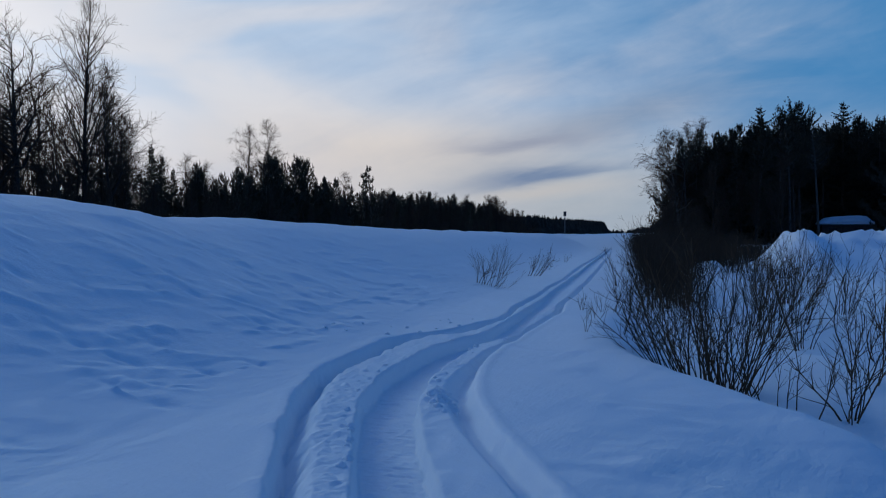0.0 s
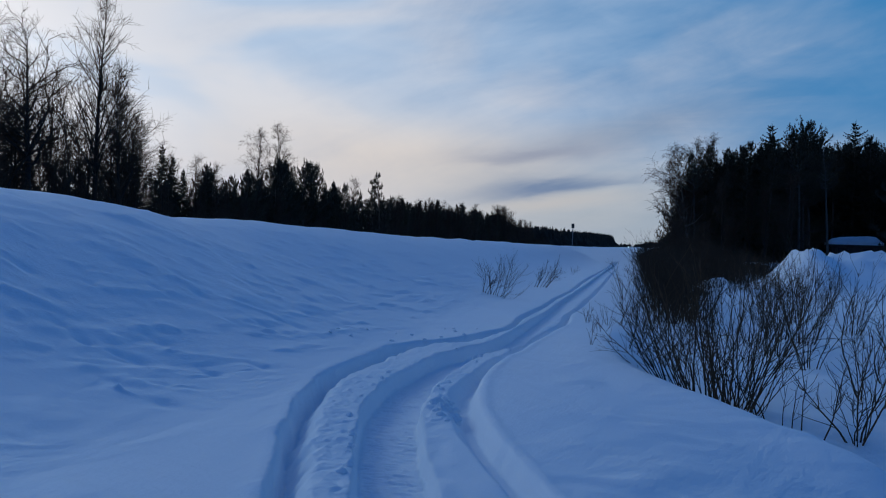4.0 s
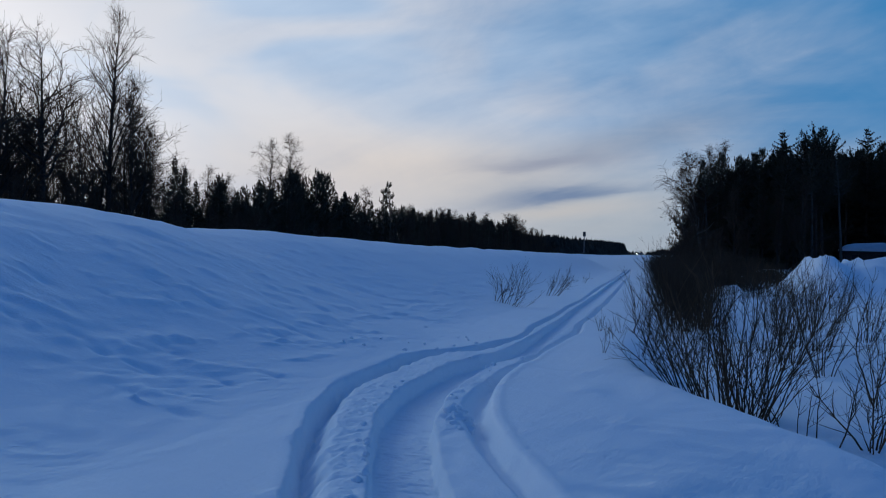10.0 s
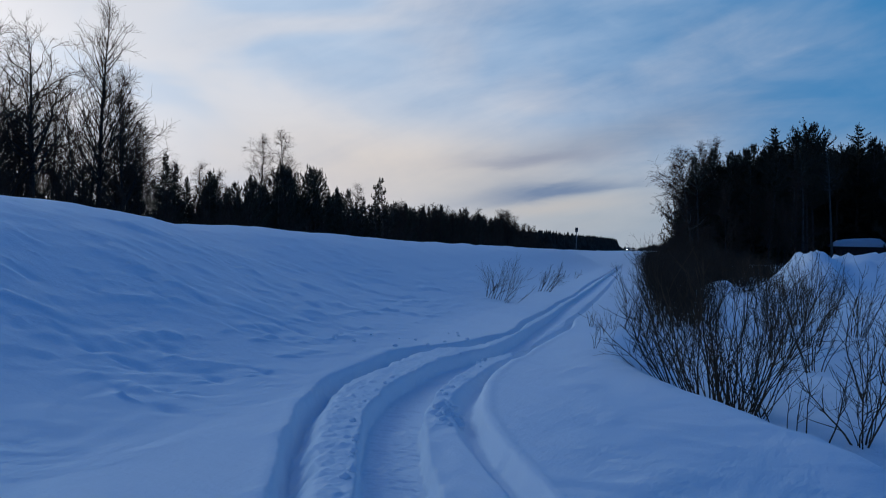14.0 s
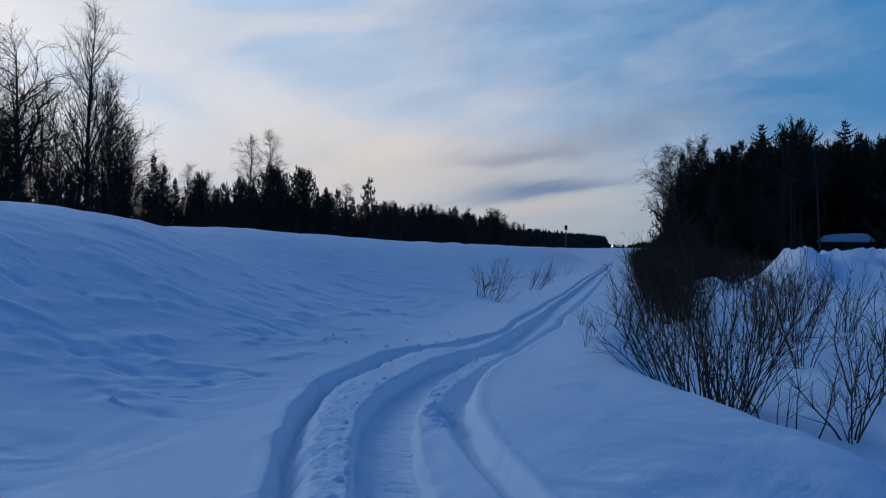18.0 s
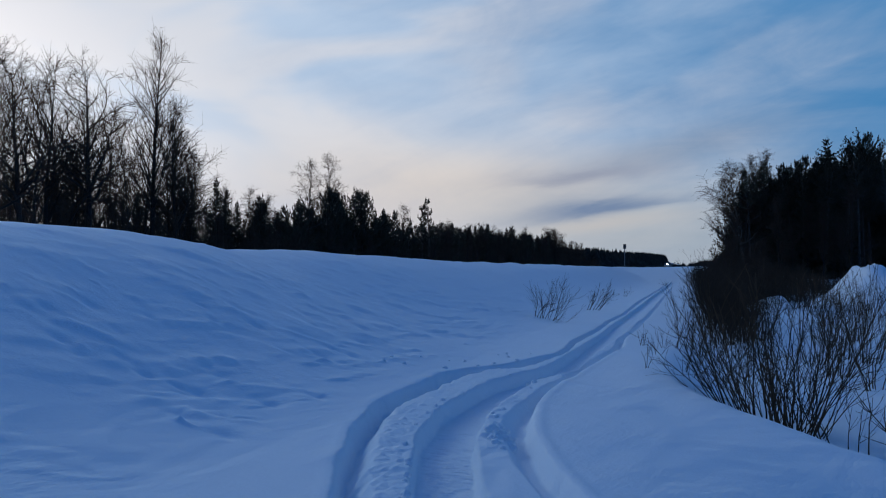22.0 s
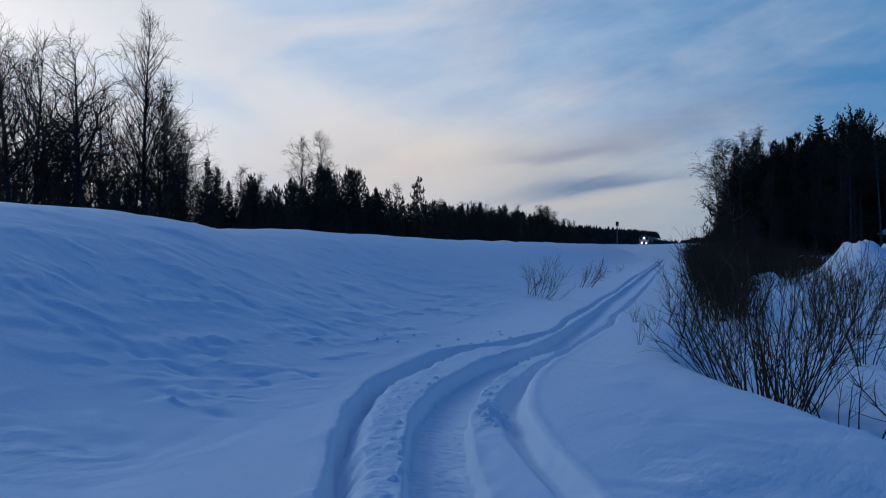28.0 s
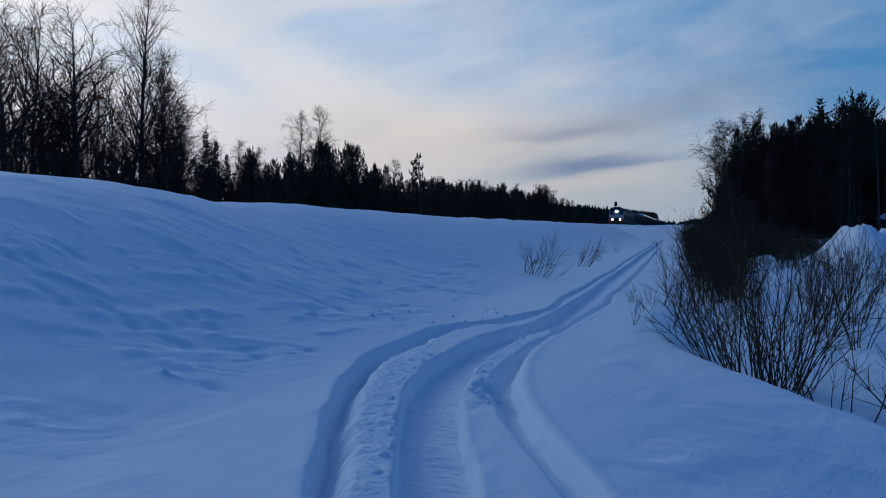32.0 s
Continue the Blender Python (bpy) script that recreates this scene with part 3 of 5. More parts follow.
def ground_z(x, y):
    x, y = np.broadcast_arrays(np.asarray(x, float), np.asarray(y, float))
    z = land(x, y) + track(np.asarray(x, float), np.asarray(y, float))
    near = (x > -11) & (x < -3.0) & (y > 4) & (y < 36)
    if near.any():
        qx, qy, add = x[near], y[near], np.zeros(int(near.sum()))
        for px, py, r, d in PITS:
            add -= d * np.exp(-(((qx - px) / (1.6 * r)) ** 2 + ((qy - py) / r) ** 2))
        for px, py, r, d, slant in LENSES:
            u, v = (slant * (qx - px) + (qy - py)) / (1.5 * r), ((qx - px) - slant * (qy - py)) / r
            add += d * np.exp(-u * u) * np.where(v > 0, np.exp(-(v / 0.20) ** 2), np.exp(-(v / 0.55) ** 2))
        z[near] += add
    # a broken crust with its lump and two wind hollows
    for px, py, rx, ry, d in ((-4.43, 6.60, 0.035, 0.035, 0.045), (-4.36, 6.58, 0.11, 0.035, 0.022), (-4.52, 6.76, 0.13, 0.09, -0.045), (-3.96, 6.62, 0.17, 0.11, -0.032), (-5.1, 8.2, 0.28, 0.12, -0.03)):
        z = z + d * np.exp(-(((x - px) / rx) ** 2 + ((y - py) / ry) ** 2))
    return z


def gz(x, y):
    return float(ground_z(np.array([float(x)]), np.array([float(y)]))[0])


def spaced(start, stop, first, growth):
    out, step = [], first
    v = start
    sign = 1 if stop > start else -1
    while (stop - v) * sign > 0:
        v += sign * step
        step *= growth
        out.append(v)
    return out


def build_ground():
    mid = list(np.arange(-3.9, 1.9, 0.0165))
    left = spaced(mid[0], -15, 0.0165, 1.024)
    left += spaced(left[-1], -2500, 0.3, 1.14)
    right = spaced(mid[-1], 26, 0.0165, 1.034)
    right += spaced(right[-1], 2500, 0.9, 1.14)
    xs = np.array(left[::-1] + mid + right)
    ym = list(np.arange(3.8, 8.6, 0.0165))
    up = spaced(ym[-1], 130, 0.0165, 1.0135)
    up += spaced(up[-1], 4500, 2.0, 1.06)
    down = spaced(ym[0], -1500, 0.03, 1.06)
    ys = np.array(down[::-1] + ym + up)
    X, Y = np.meshgrid(xs, ys)
    Z = ground_z(X, Y)
    nx, ny = len(xs), len(ys)
    co = np.stack([X, Y, Z], -1).reshape(-1, 3).astype(np.float32)
    i = np.arange((ny - 1) * nx).reshape(ny - 1, nx)[:, :-1].ravel()
    quads = np.stack([i, i + 1, i + 1 + nx, i + nx], -1).astype(np.int32)
    me = bpy.data.meshes.new("ground")
    me.vertices.add(len(co))
    me.vertices.foreach_set("co", co.ravel())
    me.loops.add(quads.size)
    me.loops.foreach_set("vertex_index", quads.ravel())
    me.polygons.add(len(quads))
    me.polygons.foreach_set("loop_start", np.arange(0, quads.size, 4, dtype=np.int32))
    me.polygons.foreach_set("use_smooth", np.ones(len(quads), bool))
    me.update(calc_edges=True)
    me.materials.append(SNOW)
    ob = new("ground", me)
    tagged(ob, "deep blue-white snow with wind drifts and a snowmobile track", "snow", kind="structure")
    return ob


build_ground()

# ---- trees and shrubs ----


def bend_path(rng, start, way, length, n, wander, pull):
    """A limb's line: it wanders, and is pulled up or down on the way."""
    pts, d, p = [start], way.normalized(), start
    for _ in range(n):
        d = (d + Vector((rng.gauss(0, wander), rng.gauss(0, wander), rng.gauss(0, wander) + pull))).normalized()
        p = p + d * (length / n)
        pts.append(p)
    return pts


def along(pts, t):
    k = min(int(t * (len(pts) - 1)), len(pts) - 2)
    f = t * (len(pts) - 1) - k
    return pts[k].lerp(pts[k + 1], f), (pts[k + 1] - pts[k]).normalized()


def side_way(rng, d, degrees):
    a = rng.uniform(0, 2 * math.pi)
    s = d.orthogonal().normalized()
    s = s * math.cos(a) + d.cross(s) * math.sin(a)
    t = radians(degrees)
    return d * math.cos(t) + s * math.sin(t)


def bare_tree(name, seed, height, radius, limbs, low, angle, reach, subs, twigs, pull, twig_pull, lean=(0, 0), bark=None, label="", fork=0.0, most=9, crook=0.15, stout=(0.40, 0.72)):
    """A leafless tree: trunk, main limbs, and a crown of fine twigs."""
    rng = random.Random(seed)
    root = new(name)
    trunk = Tubes()
    line = bend_path(rng, Vector((0, 0, -0.4)), Vector((lean[0], lean[1], 1)), height + 0.4, 14, 0.022, 0.03)
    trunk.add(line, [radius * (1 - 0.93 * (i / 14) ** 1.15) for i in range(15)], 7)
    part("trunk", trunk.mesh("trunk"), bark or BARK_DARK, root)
    crown = Tubes()
    n_big = 0
    for k in range(limbs):
        t = low + (0.985 - low) * (k + rng.random()) / limbs
        p, d = along(line, t)
        up = (t - low) / (1 - low)
        length = height * reach * (1 - 0.76 * up ** 1.9) * rng.uniform(0.65, 1.15)
        w = side_way(rng, d, angle * rng.uniform(0.6, 1.35) * (1 - 0.35 * up))
        r0 = radius * (1 - 0.88 * t) * rng.uniform(*stout) + 0.010
        if fork and k < 3:
            r0, length = radius * 0.48, length * fork
        pts = bend_path(rng, p, w, length, 7, crook, pull)
        rad = [max(r0 * (1 - 0.8 * i / 7), 0.010) for i in range(8)]
        if n_big < most and r0 > radius * 0.2:
            limb = Tubes()
            limb.add(pts, rad, 5)
            part("limb", limb.mesh("limb"), bark or BARK_DARK, root)
            n_big += 1
        else:
            crown.add(pts, rad, 4)
        for _ in range(max(2, int(subs * (0.5 + length / (height * reach))))):
            q, e = along(pts, rng.uniform(0.18, 1.0))
            sub = length * rng.uniform(0.22, 0.5)
            spts = bend_path(rng, q, side_way(rng, e, rng.uniform(25, 60)), sub, 4, 0.16, pull * 0.6)
            crown.add(spts, [max(r0 * 0.40 * (1 - 0.7 * i / 4), 0.007) for i in range(5)], 3)
            for _ in range(twigs):
                q2, e2 = along(spts, rng.uniform(0.2, 1.0))
                tl = rng.uniform(0.3, 0.85) * min(1.0, height / 9)
                crown.add(bend_path(rng, q2, side_way(rng, e2, rng.uniform(20, 60)), tl, 2, 0.15, twig_pull), [0.0074, 0.0060, 0.0044], 3)
    part("crown", crown.mesh("crown", False), TWIG, root, "fine leafless twigs")
    return tagged(root, label, "tree")


def blades(v, f, rng, p, way, length, width, n, spread, droop):
    """Needle sprays: narrow blades that fan out round a twig."""
    for _ in range(n):
        d = (way + Vector((rng.gauss(0, spread), rng.gauss(0, spread), rng.gauss(0, spread) - droop))).normalized()
        s = d.cross(Vector((rng.gauss(0, 1), rng.gauss(0, 1), rng.gauss(0, 1)))).normalized() * width * rng.uniform(0.6, 1.3)
        e = p + d * length * rng.uniform(0.6, 1.25)
        m = p.lerp(e, 0.45)
        b = len(v)
        v.extend((p, m + s, e, m - s))
        f.append((b, b + 1, b + 2, b + 3))


def spruce(seed, height, width, label, ragged=0.25, name="spruce_tree", bare=0.06, blunt=1.0, tier=1.0):
    rng = random.Random(seed)
    root = new(name)
    t = Tubes()
    t.add([Vector((0, 0, -0.4)), Vector((0, 0, height * 0.5)), Vector((0.04, 0, height * 0.97))], [height * 0.013, height * 0.008, 0.015], 7)
    part("trunk", t.mesh("trunk"), BARK_PINE, root)
    v, f = [], []
    z = height * bare
    while z < height * 0.985:
        up = z / height
        reach = width * (1 - up) ** blunt * (0.75 + 0.25 * min(1, up * 6)) + 0.05
        for _ in range(rng.randint(6, 8)):
            a = rng.uniform(0, 2 * math.pi)
            ln = reach * rng.uniform(1 - 1.6 * ragged, 1 + ragged)
            tilt = -0.42 + 0.85 * up
            d = Vector((math.cos(a), math.sin(a), tilt + rng.gauss(0, 0.08)))
            n = max(3, int(ln / 0.22))
            for i in range(n):
                s = (i + 0.6) / n
                p = Vector((0, 0, z)) + d * ln * s + Vector((0, 0, 0.16 * ln * s * s))
                blades(v, f, rng, p, d * 0.9, (0.14 + 0.34 * (1 - s)) * min(1, 0.35 + ln * 0.6), 0.028 + 0.02 * rng.random(), 8, 0.55 / tier ** 0.5, 0.3 / tier)
        z += (0.16 + 0.018 * height * rng.uniform(0.6, 1.3) * (1 - 0.5 * up)) * tier
    blades(v, f, rng, Vector((0.04, 0, height * 0.95)), Vector((0, 0, 1)), 0.06 * height, 0.025, 8, 0.07, 0)
    part("crown", mesh_of("crown", v, f), NEEDLE_SPRUCE, root, "drooping dark green needle boughs")
    return tagged(root, label, "tree")


def pine(seed, height, width, label, bare=0.45, name="pine_tree", clumps=46, round_top=1.15, bark=None):
    rng = random.Random(seed)
    root = new(name)
    line = bend_path(rng, Vector((0, 0, -0.4)), Vector((rng.gauss(0, 0.02), 0, 1)), height + 0.2, 9, 0.03, 0.03)
    t = Tubes()
    t.add(line, [height * 0.0135 * (1 - 0.85 * (i / 9)) for i in range(10)], 7)
    v, f = [], []
    wood = t
    for k in range(clumps):
        s = bare + (1.0 - bare) * (k // 6 + 0.22 * rng.random()) * 6 / clumps
        p, d = along(line, min(s, 0.999))
        up = (s - bare) / (1 - bare)
        ln = width * (0.7 + 0.3 * min(1, up * 4)) * (1 - 0.95 * up ** round_top) * rng.uniform(0.32, 1.28) + 0.10
        a = rng.uniform(0, 2 * math.pi)
        w = Vector((math.cos(a), math.sin(a), 0.10 + 0.75 * up + rng.gauss(0, 0.1)))
        pts = bend_path(rng, p, w, ln, 4, 0.10, 0.15)
        wood.add(pts, [0.035, 0.028, 0.02, 0.014, 0.008], 4)
        n = max(4, int(ln / 0.19))
        for i in range(n):
            q, e = along(pts, 0.34 + 0.66 * (i + 0.5) / n)
            side = Vector((-w.y, w.x, 0)) * rng.gauss(0, 0.10 * ln)
            q = q + side + Vector((0, 0, rng.gauss(0, 0.03)))
            blades(v, f, rng, q, e * 0.9 + side * 0.8 + Vector((0, 0, 0.45)), rng.uniform(0.26, 0.48) * (1 - 0.25 * up), 0.017, 13, 0.36, 0.0)
        # the upright shoot at the bough's end
        for i in range(3):
            blades(v, f, rng, pts[-1] + Vector((0, 0, 0.13 * i)), Vector((0, 0, 1.2)), 0.22, 0.016, 7, 0.32, 0.0)
    part("trunk", t.mesh("trunk"), bark or BARK_PINE, root)
    part("crown", mesh_of("crown", v, f), NEEDLE_PINE, root, "tufted dark green needles")
    return tagged(root, label, "tree")


def shrub(name, seed, stems, height, spread, lean, label, twigs=6, twig_len=0.45, splay=0.5, radius=0.009, place=(0, 0), turn=0.0, foot=0.5, mat=None, sides=4, bundle=1, crook=0.085):
    """A leafless shrub: each stem with its own twigs is a part."""
    rng = random.Random(seed)
    root = new(name)
    x0, y0 = place
    root.matrix_basis = pose(x0, y0, gz(x0, y0), 0, 0, turn)
    t = Tubes()
    for k in range(stems):
        a, r = rng.uniform(0, 2 * math.pi), math.sqrt(rng.random())
        ex, ey = spread * r * math.cos(a), spread * r * math.sin(a)
        start = Vector((ex * foot, ey * foot, 0))
        w = root.matrix_basis @ start
        start.z = gz(w.x, w.y) - root.matrix_basis.translation.z - 0.06
        h = height * rng.uniform(0.5, 1.08)
        d = Vector((ex * splay / max(spread, 0.1) + lean[0] + rng.gauss(0, 0.09), ey * splay / max(spread, 0.1) + lean[1] + rng.gauss(0, 0.09), 1))
        r0 = radius * rng.uniform(0.7, 1.35)
        pts = bend_path(rng, start, d, h, 9, crook, 0.025)
        t.add(pts, [r0 * (1 - 0.72 * i / 9) for i in range(10)], sides)
        for _ in range(rng.randint(max(1, twigs - 2), twigs + 3)):
            q, e = along(pts, rng.uniform(0.25, 0.97))
            tl = twig_len * rng.uniform(0.4, 1.2)
            tp = bend_path(rng, q, side_way(rng, e, rng.uniform(18, 50)), tl, 4, 0.12, 0.06)
            t.add(tp, [r0 * 0.45, r0 * 0.4, r0 * 0.33, r0 * 0.26, r0 * 0.18], 3)
            if rng.random() < 0.5:
                q2, e2 = along(tp, rng.uniform(0.3, 0.8))
                t.add(bend_path(rng, q2, side_way(rng, e2, 35), tl * 0.5, 2, 0.1, 0.05), [r0 * 0.3, r0 * 0.25, r0 * 0.16], 3)
        if bundle == 1:
            part("stem", t.mesh("stem"), mat or WILLOW, root)
            t = Tubes()
    if bundle > 1:
        tagged(part("stem_tangle", t.mesh("stem_tangle"), mat or WILLOW, root), kind="stuff")
    return tagged(root, label, "shrub")


USED = set()


def plant(first, x, y, scale, turn, group="", sink=0.0):
    m = pose(x, y, gz(x, y) - sink, 0, 0, turn)
    if first.name not in USED:
        USED.add(first.name)
        ob = first
        ob.scale = (scale, scale, scale)
        ob.matrix_basis = m @ Matrix.Diagonal((scale, scale, scale, 1))
    else:
        ob = copy_thing(first, m)
        ob.scale = (scale, scale, scale)
    if group:
        ob["group"] = group
    return ob


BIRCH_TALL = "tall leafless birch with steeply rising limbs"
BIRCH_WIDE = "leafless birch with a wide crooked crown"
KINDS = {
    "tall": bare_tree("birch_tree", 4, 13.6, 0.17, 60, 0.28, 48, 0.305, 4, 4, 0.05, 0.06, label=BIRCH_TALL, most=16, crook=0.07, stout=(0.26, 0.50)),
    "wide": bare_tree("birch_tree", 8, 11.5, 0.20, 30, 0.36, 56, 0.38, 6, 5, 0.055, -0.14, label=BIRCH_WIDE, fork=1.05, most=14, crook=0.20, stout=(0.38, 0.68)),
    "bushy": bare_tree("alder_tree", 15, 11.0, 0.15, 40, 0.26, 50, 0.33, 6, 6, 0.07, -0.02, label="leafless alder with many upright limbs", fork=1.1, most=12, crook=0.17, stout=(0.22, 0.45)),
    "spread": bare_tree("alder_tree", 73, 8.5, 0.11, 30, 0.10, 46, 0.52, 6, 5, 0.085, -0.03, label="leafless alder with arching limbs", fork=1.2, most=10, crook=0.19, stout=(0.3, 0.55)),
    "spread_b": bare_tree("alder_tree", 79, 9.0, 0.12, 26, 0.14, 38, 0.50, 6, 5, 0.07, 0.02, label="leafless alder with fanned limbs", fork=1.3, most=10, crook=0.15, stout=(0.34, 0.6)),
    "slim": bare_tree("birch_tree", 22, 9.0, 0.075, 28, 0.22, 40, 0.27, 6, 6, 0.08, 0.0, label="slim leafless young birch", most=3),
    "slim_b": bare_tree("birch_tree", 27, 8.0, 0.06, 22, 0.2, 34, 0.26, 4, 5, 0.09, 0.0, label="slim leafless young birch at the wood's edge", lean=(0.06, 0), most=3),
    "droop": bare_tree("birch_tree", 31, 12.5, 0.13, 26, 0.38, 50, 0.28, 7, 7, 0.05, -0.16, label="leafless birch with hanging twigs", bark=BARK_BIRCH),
    "brush": bare_tree("sapling_thicket_tree", 36, 4.6, 0.045, 26, 0.08, 36, 0.36, 5, 5, 0.07, 0.0, label="low leafless undergrowth sapling", fork=1.4, most=2),
    "spruce_a": spruce(41, 9.0, 2.7, "dark green spruce with drooping boughs"),
    "spruce_b": spruce(44, 8.0, 2.0, "narrow dark green young spruce", 0.3),
    "spruce_c": spruce(47, 14.0, 4.1, "tall ragged dark spruce", 0.30, bare=0.16, blunt=0.72, tier=1.3),
    "pine_a": pine(51, 9.0, 4.0, "bushy dark green pine", 0.06, clumps=96, round_top=1.25),
    "pine_b": pine(54, 14.0, 3.9, "tall pine with a dense dark crown", 0.40, clumps=150, round_top=3.2),
    "pine_c": pine(57, 13.0, 2.3, "tall slender pine with a bare trunk", 0.56, clumps=90, round_top=1.7),
    "pale": pine(61, 13.0, 1.9, "slender pine with a tall pale trunk", 0.66, clumps=60, round_top=1.7, bark=BARK_PALE),
    "pine_d": pine(59, 8.2, 2.5, "young dark green pine", 0.08, clumps=66, round_top=0.85),
}
HEIGHT = {"tall": 13.6, "wide": 11.5, "bushy": 11.0, "spread": 8.5, "spread_b": 9.0, "slim": 9.0, "slim_b": 8.0, "droop": 12.5, "brush": 4.6, "spruce_a": 9.0,
          "spruce_b": 8.0, "spruce_c": 14.0, "pine_a": 9.0, "pine_b": 14.0, "pine_c": 13.0, "pale": 13.0, "pine_d": 8.2}


def tree(kind, x, y, top, turn=None, group=""):
    """Plants a kind so that its top stands at the height given."""
    g = gz(x, y)
    return plant(KINDS[kind], x, y, (top - g) / HEIGHT[kind], (x * 37.0 + y * 11.0) % 360 if turn is None else turn, group)


# the wood behind the railway: the near bare trees
LEFT = "bare trees behind the railway"
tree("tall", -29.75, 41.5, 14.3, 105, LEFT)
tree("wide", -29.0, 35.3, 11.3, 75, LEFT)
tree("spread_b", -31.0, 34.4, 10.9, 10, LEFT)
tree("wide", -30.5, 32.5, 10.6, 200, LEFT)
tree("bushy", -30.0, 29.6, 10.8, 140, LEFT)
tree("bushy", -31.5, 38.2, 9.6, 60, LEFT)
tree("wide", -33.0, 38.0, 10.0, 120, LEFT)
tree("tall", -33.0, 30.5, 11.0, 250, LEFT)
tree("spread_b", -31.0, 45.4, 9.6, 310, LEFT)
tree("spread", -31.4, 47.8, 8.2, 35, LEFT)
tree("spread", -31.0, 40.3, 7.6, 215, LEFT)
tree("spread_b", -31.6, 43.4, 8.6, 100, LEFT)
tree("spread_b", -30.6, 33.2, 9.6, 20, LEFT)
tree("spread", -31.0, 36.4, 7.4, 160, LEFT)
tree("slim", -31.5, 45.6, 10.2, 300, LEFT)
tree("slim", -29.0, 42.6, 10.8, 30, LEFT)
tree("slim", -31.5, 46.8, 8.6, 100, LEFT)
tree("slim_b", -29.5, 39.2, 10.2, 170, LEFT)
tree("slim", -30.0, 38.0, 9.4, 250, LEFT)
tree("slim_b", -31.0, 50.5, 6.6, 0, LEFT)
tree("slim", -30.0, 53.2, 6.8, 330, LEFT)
_r = random.Random(5)
for _ in range(28):
    _x, _al = -_r.uniform(27, 46), radians(_r.uniform(27.5, 50))
    tree(_r.choice(("slim", "slim_b", "wide", "spread")), _x, -_x / math.tan(_al), _r.uniform(5.5, 9.5) * (0.7 - _x / 100) * (0.72 + 0.28 * float(smooth(30, 35, math.degrees(_al)))), None, LEFT)
for _ in range(30):
    _x, _al = -_r.uniform(31, 48), radians(_r.uniform(35.5, 51))
    tree(_r.choice(("slim", "slim_b", "spread_b")), _x, -_x / math.tan(_al), _r.uniform(5.5, 8.5) * (0.7 - _x / 110), None, LEFT)
for _ in range(105):
    _x, _al = -_r.uniform(23, 44), radians(_r.uniform(26, 50))
    tree("brush", _x, -_x / math.tan(_al), _r.uniform(2.6, 4.4), None, "undergrowth behind the railway")
for _ in range(12):
    _x, _al = -_r.uniform(28, 40), radians(_r.uniform(26.0, 30.0))
    tree(_r.choice(("spruce_a", "spruce_b")), _x, -_x / math.tan(_al), _r.uniform(4.2, 6.0), None, "young spruces behind the railway")

# farther along it: pines and spruces with a few birches
FAR = "mixed trees along the railway"
tree("spruce_b", -30.6, 49.6, 7.4, 10, FAR)
tree("spruce_b", -31.0, 51.6, 6.9, 130, FAR)
tree("spruce_a", -31.5, 47.2, 6.4, 80, FAR)
tree("spruce_a", -30.0, 55.4, 6.1, 10, FAR)
tree("spruce_b", -31.0, 53.0, 6.1, 50, FAR)
tree("spruce_b", -30.0, 58.9, 5.2, 90, FAR)
tree("slim", -31.0, 57.8, 6.7, 0, FAR)
tree("droop", -31.0, 64.0, 10.0, 20, FAR)
tree("droop", -31.5, 71.0, 11.3, 130, FAR)
tree("pine_a", -31.0, 69.0, 8.7, 40, FAR)
tree("pine_a", -32.0, 74.5, 8.5, 120, FAR)
tree("pine_d", -30.0, 67.5, 7.8, 190, FAR)
tree("pine_a", -30.0, 65.8, 8.0, 10, FAR)
tree("pine_a", -31.0, 71.6, 8.5, 85, FAR)
tree("pine_a", -31.2, 77.5, 8.8, 200, FAR)
tree("pine_a", -30.5, 75.6, 8.6, 250, FAR)
tree("pine_a", -30.4, 73.2, 8.8, 15, FAR)
tree("pine_d", -30.0, 78.6, 7.2, 33, FAR)
tree("pine_a", -31.0, 85.0, 7.4, 270, FAR)
tree("pine_d", -30.5, 90.0, 7.2, 140, FAR)
tree("pine_a", -30.6, 60.4, 6.2, 170, FAR)
tree("pine_d", -30.0, 62.0, 6.3, 0, FAR)
tree("pine_d", -31.0, 64.5, 6.2, 77, FAR)
tree("spruce_a", -31.0, 83.0, 7.6, 200, FAR)
tree("pine_d", -31.5, 86.5, 7.3, 260, FAR)
tree("slim", -32.0, 92.5, 8.3, 60, FAR)
tree("pine_d", -30.3, 97.0, 9.9, 300, FAR)
tree("pine_d", -31.2, 97.8, 9.2, 160, FAR)
tree("pine_d", -30.8, 99.5, 6.8, 100, FAR)
for _i, _t in enumerate((6.8, 7.1, 6.9, 7.6, 7.0, 6.6)):
    tree(("spruce_b", "pine_d")[_i % 2], -31.0 - 0.3 * _i, 108 + 5.5 * _i, _t, None, FAR)
for _i, (_y, _t) in enumerate(((142, 7.6), (153, 8.6), (166, 9.0), (158, 7.2), (172, 8.0))):
    tree("slim", -31.5, _y, _t, None, FAR)
for _i, (_x, _y, _t) in enumerate(((-29.6, 188, 9.4), (-30.2, 192, 9.9), (-31.4, 196, 9.5), (-32.6, 193, 9.2), (-29.2, 194, 8.8), (-30.8, 186, 8.6))):
    tree("bushy", _x, _y + 5, _t, 53 * _i, FAR)
for _i in range(3):
    tree("bushy", -30.5 - _i, 190 + 5 * _i, 9.8 - 0.7 * _i, 70 * _i, FAR)
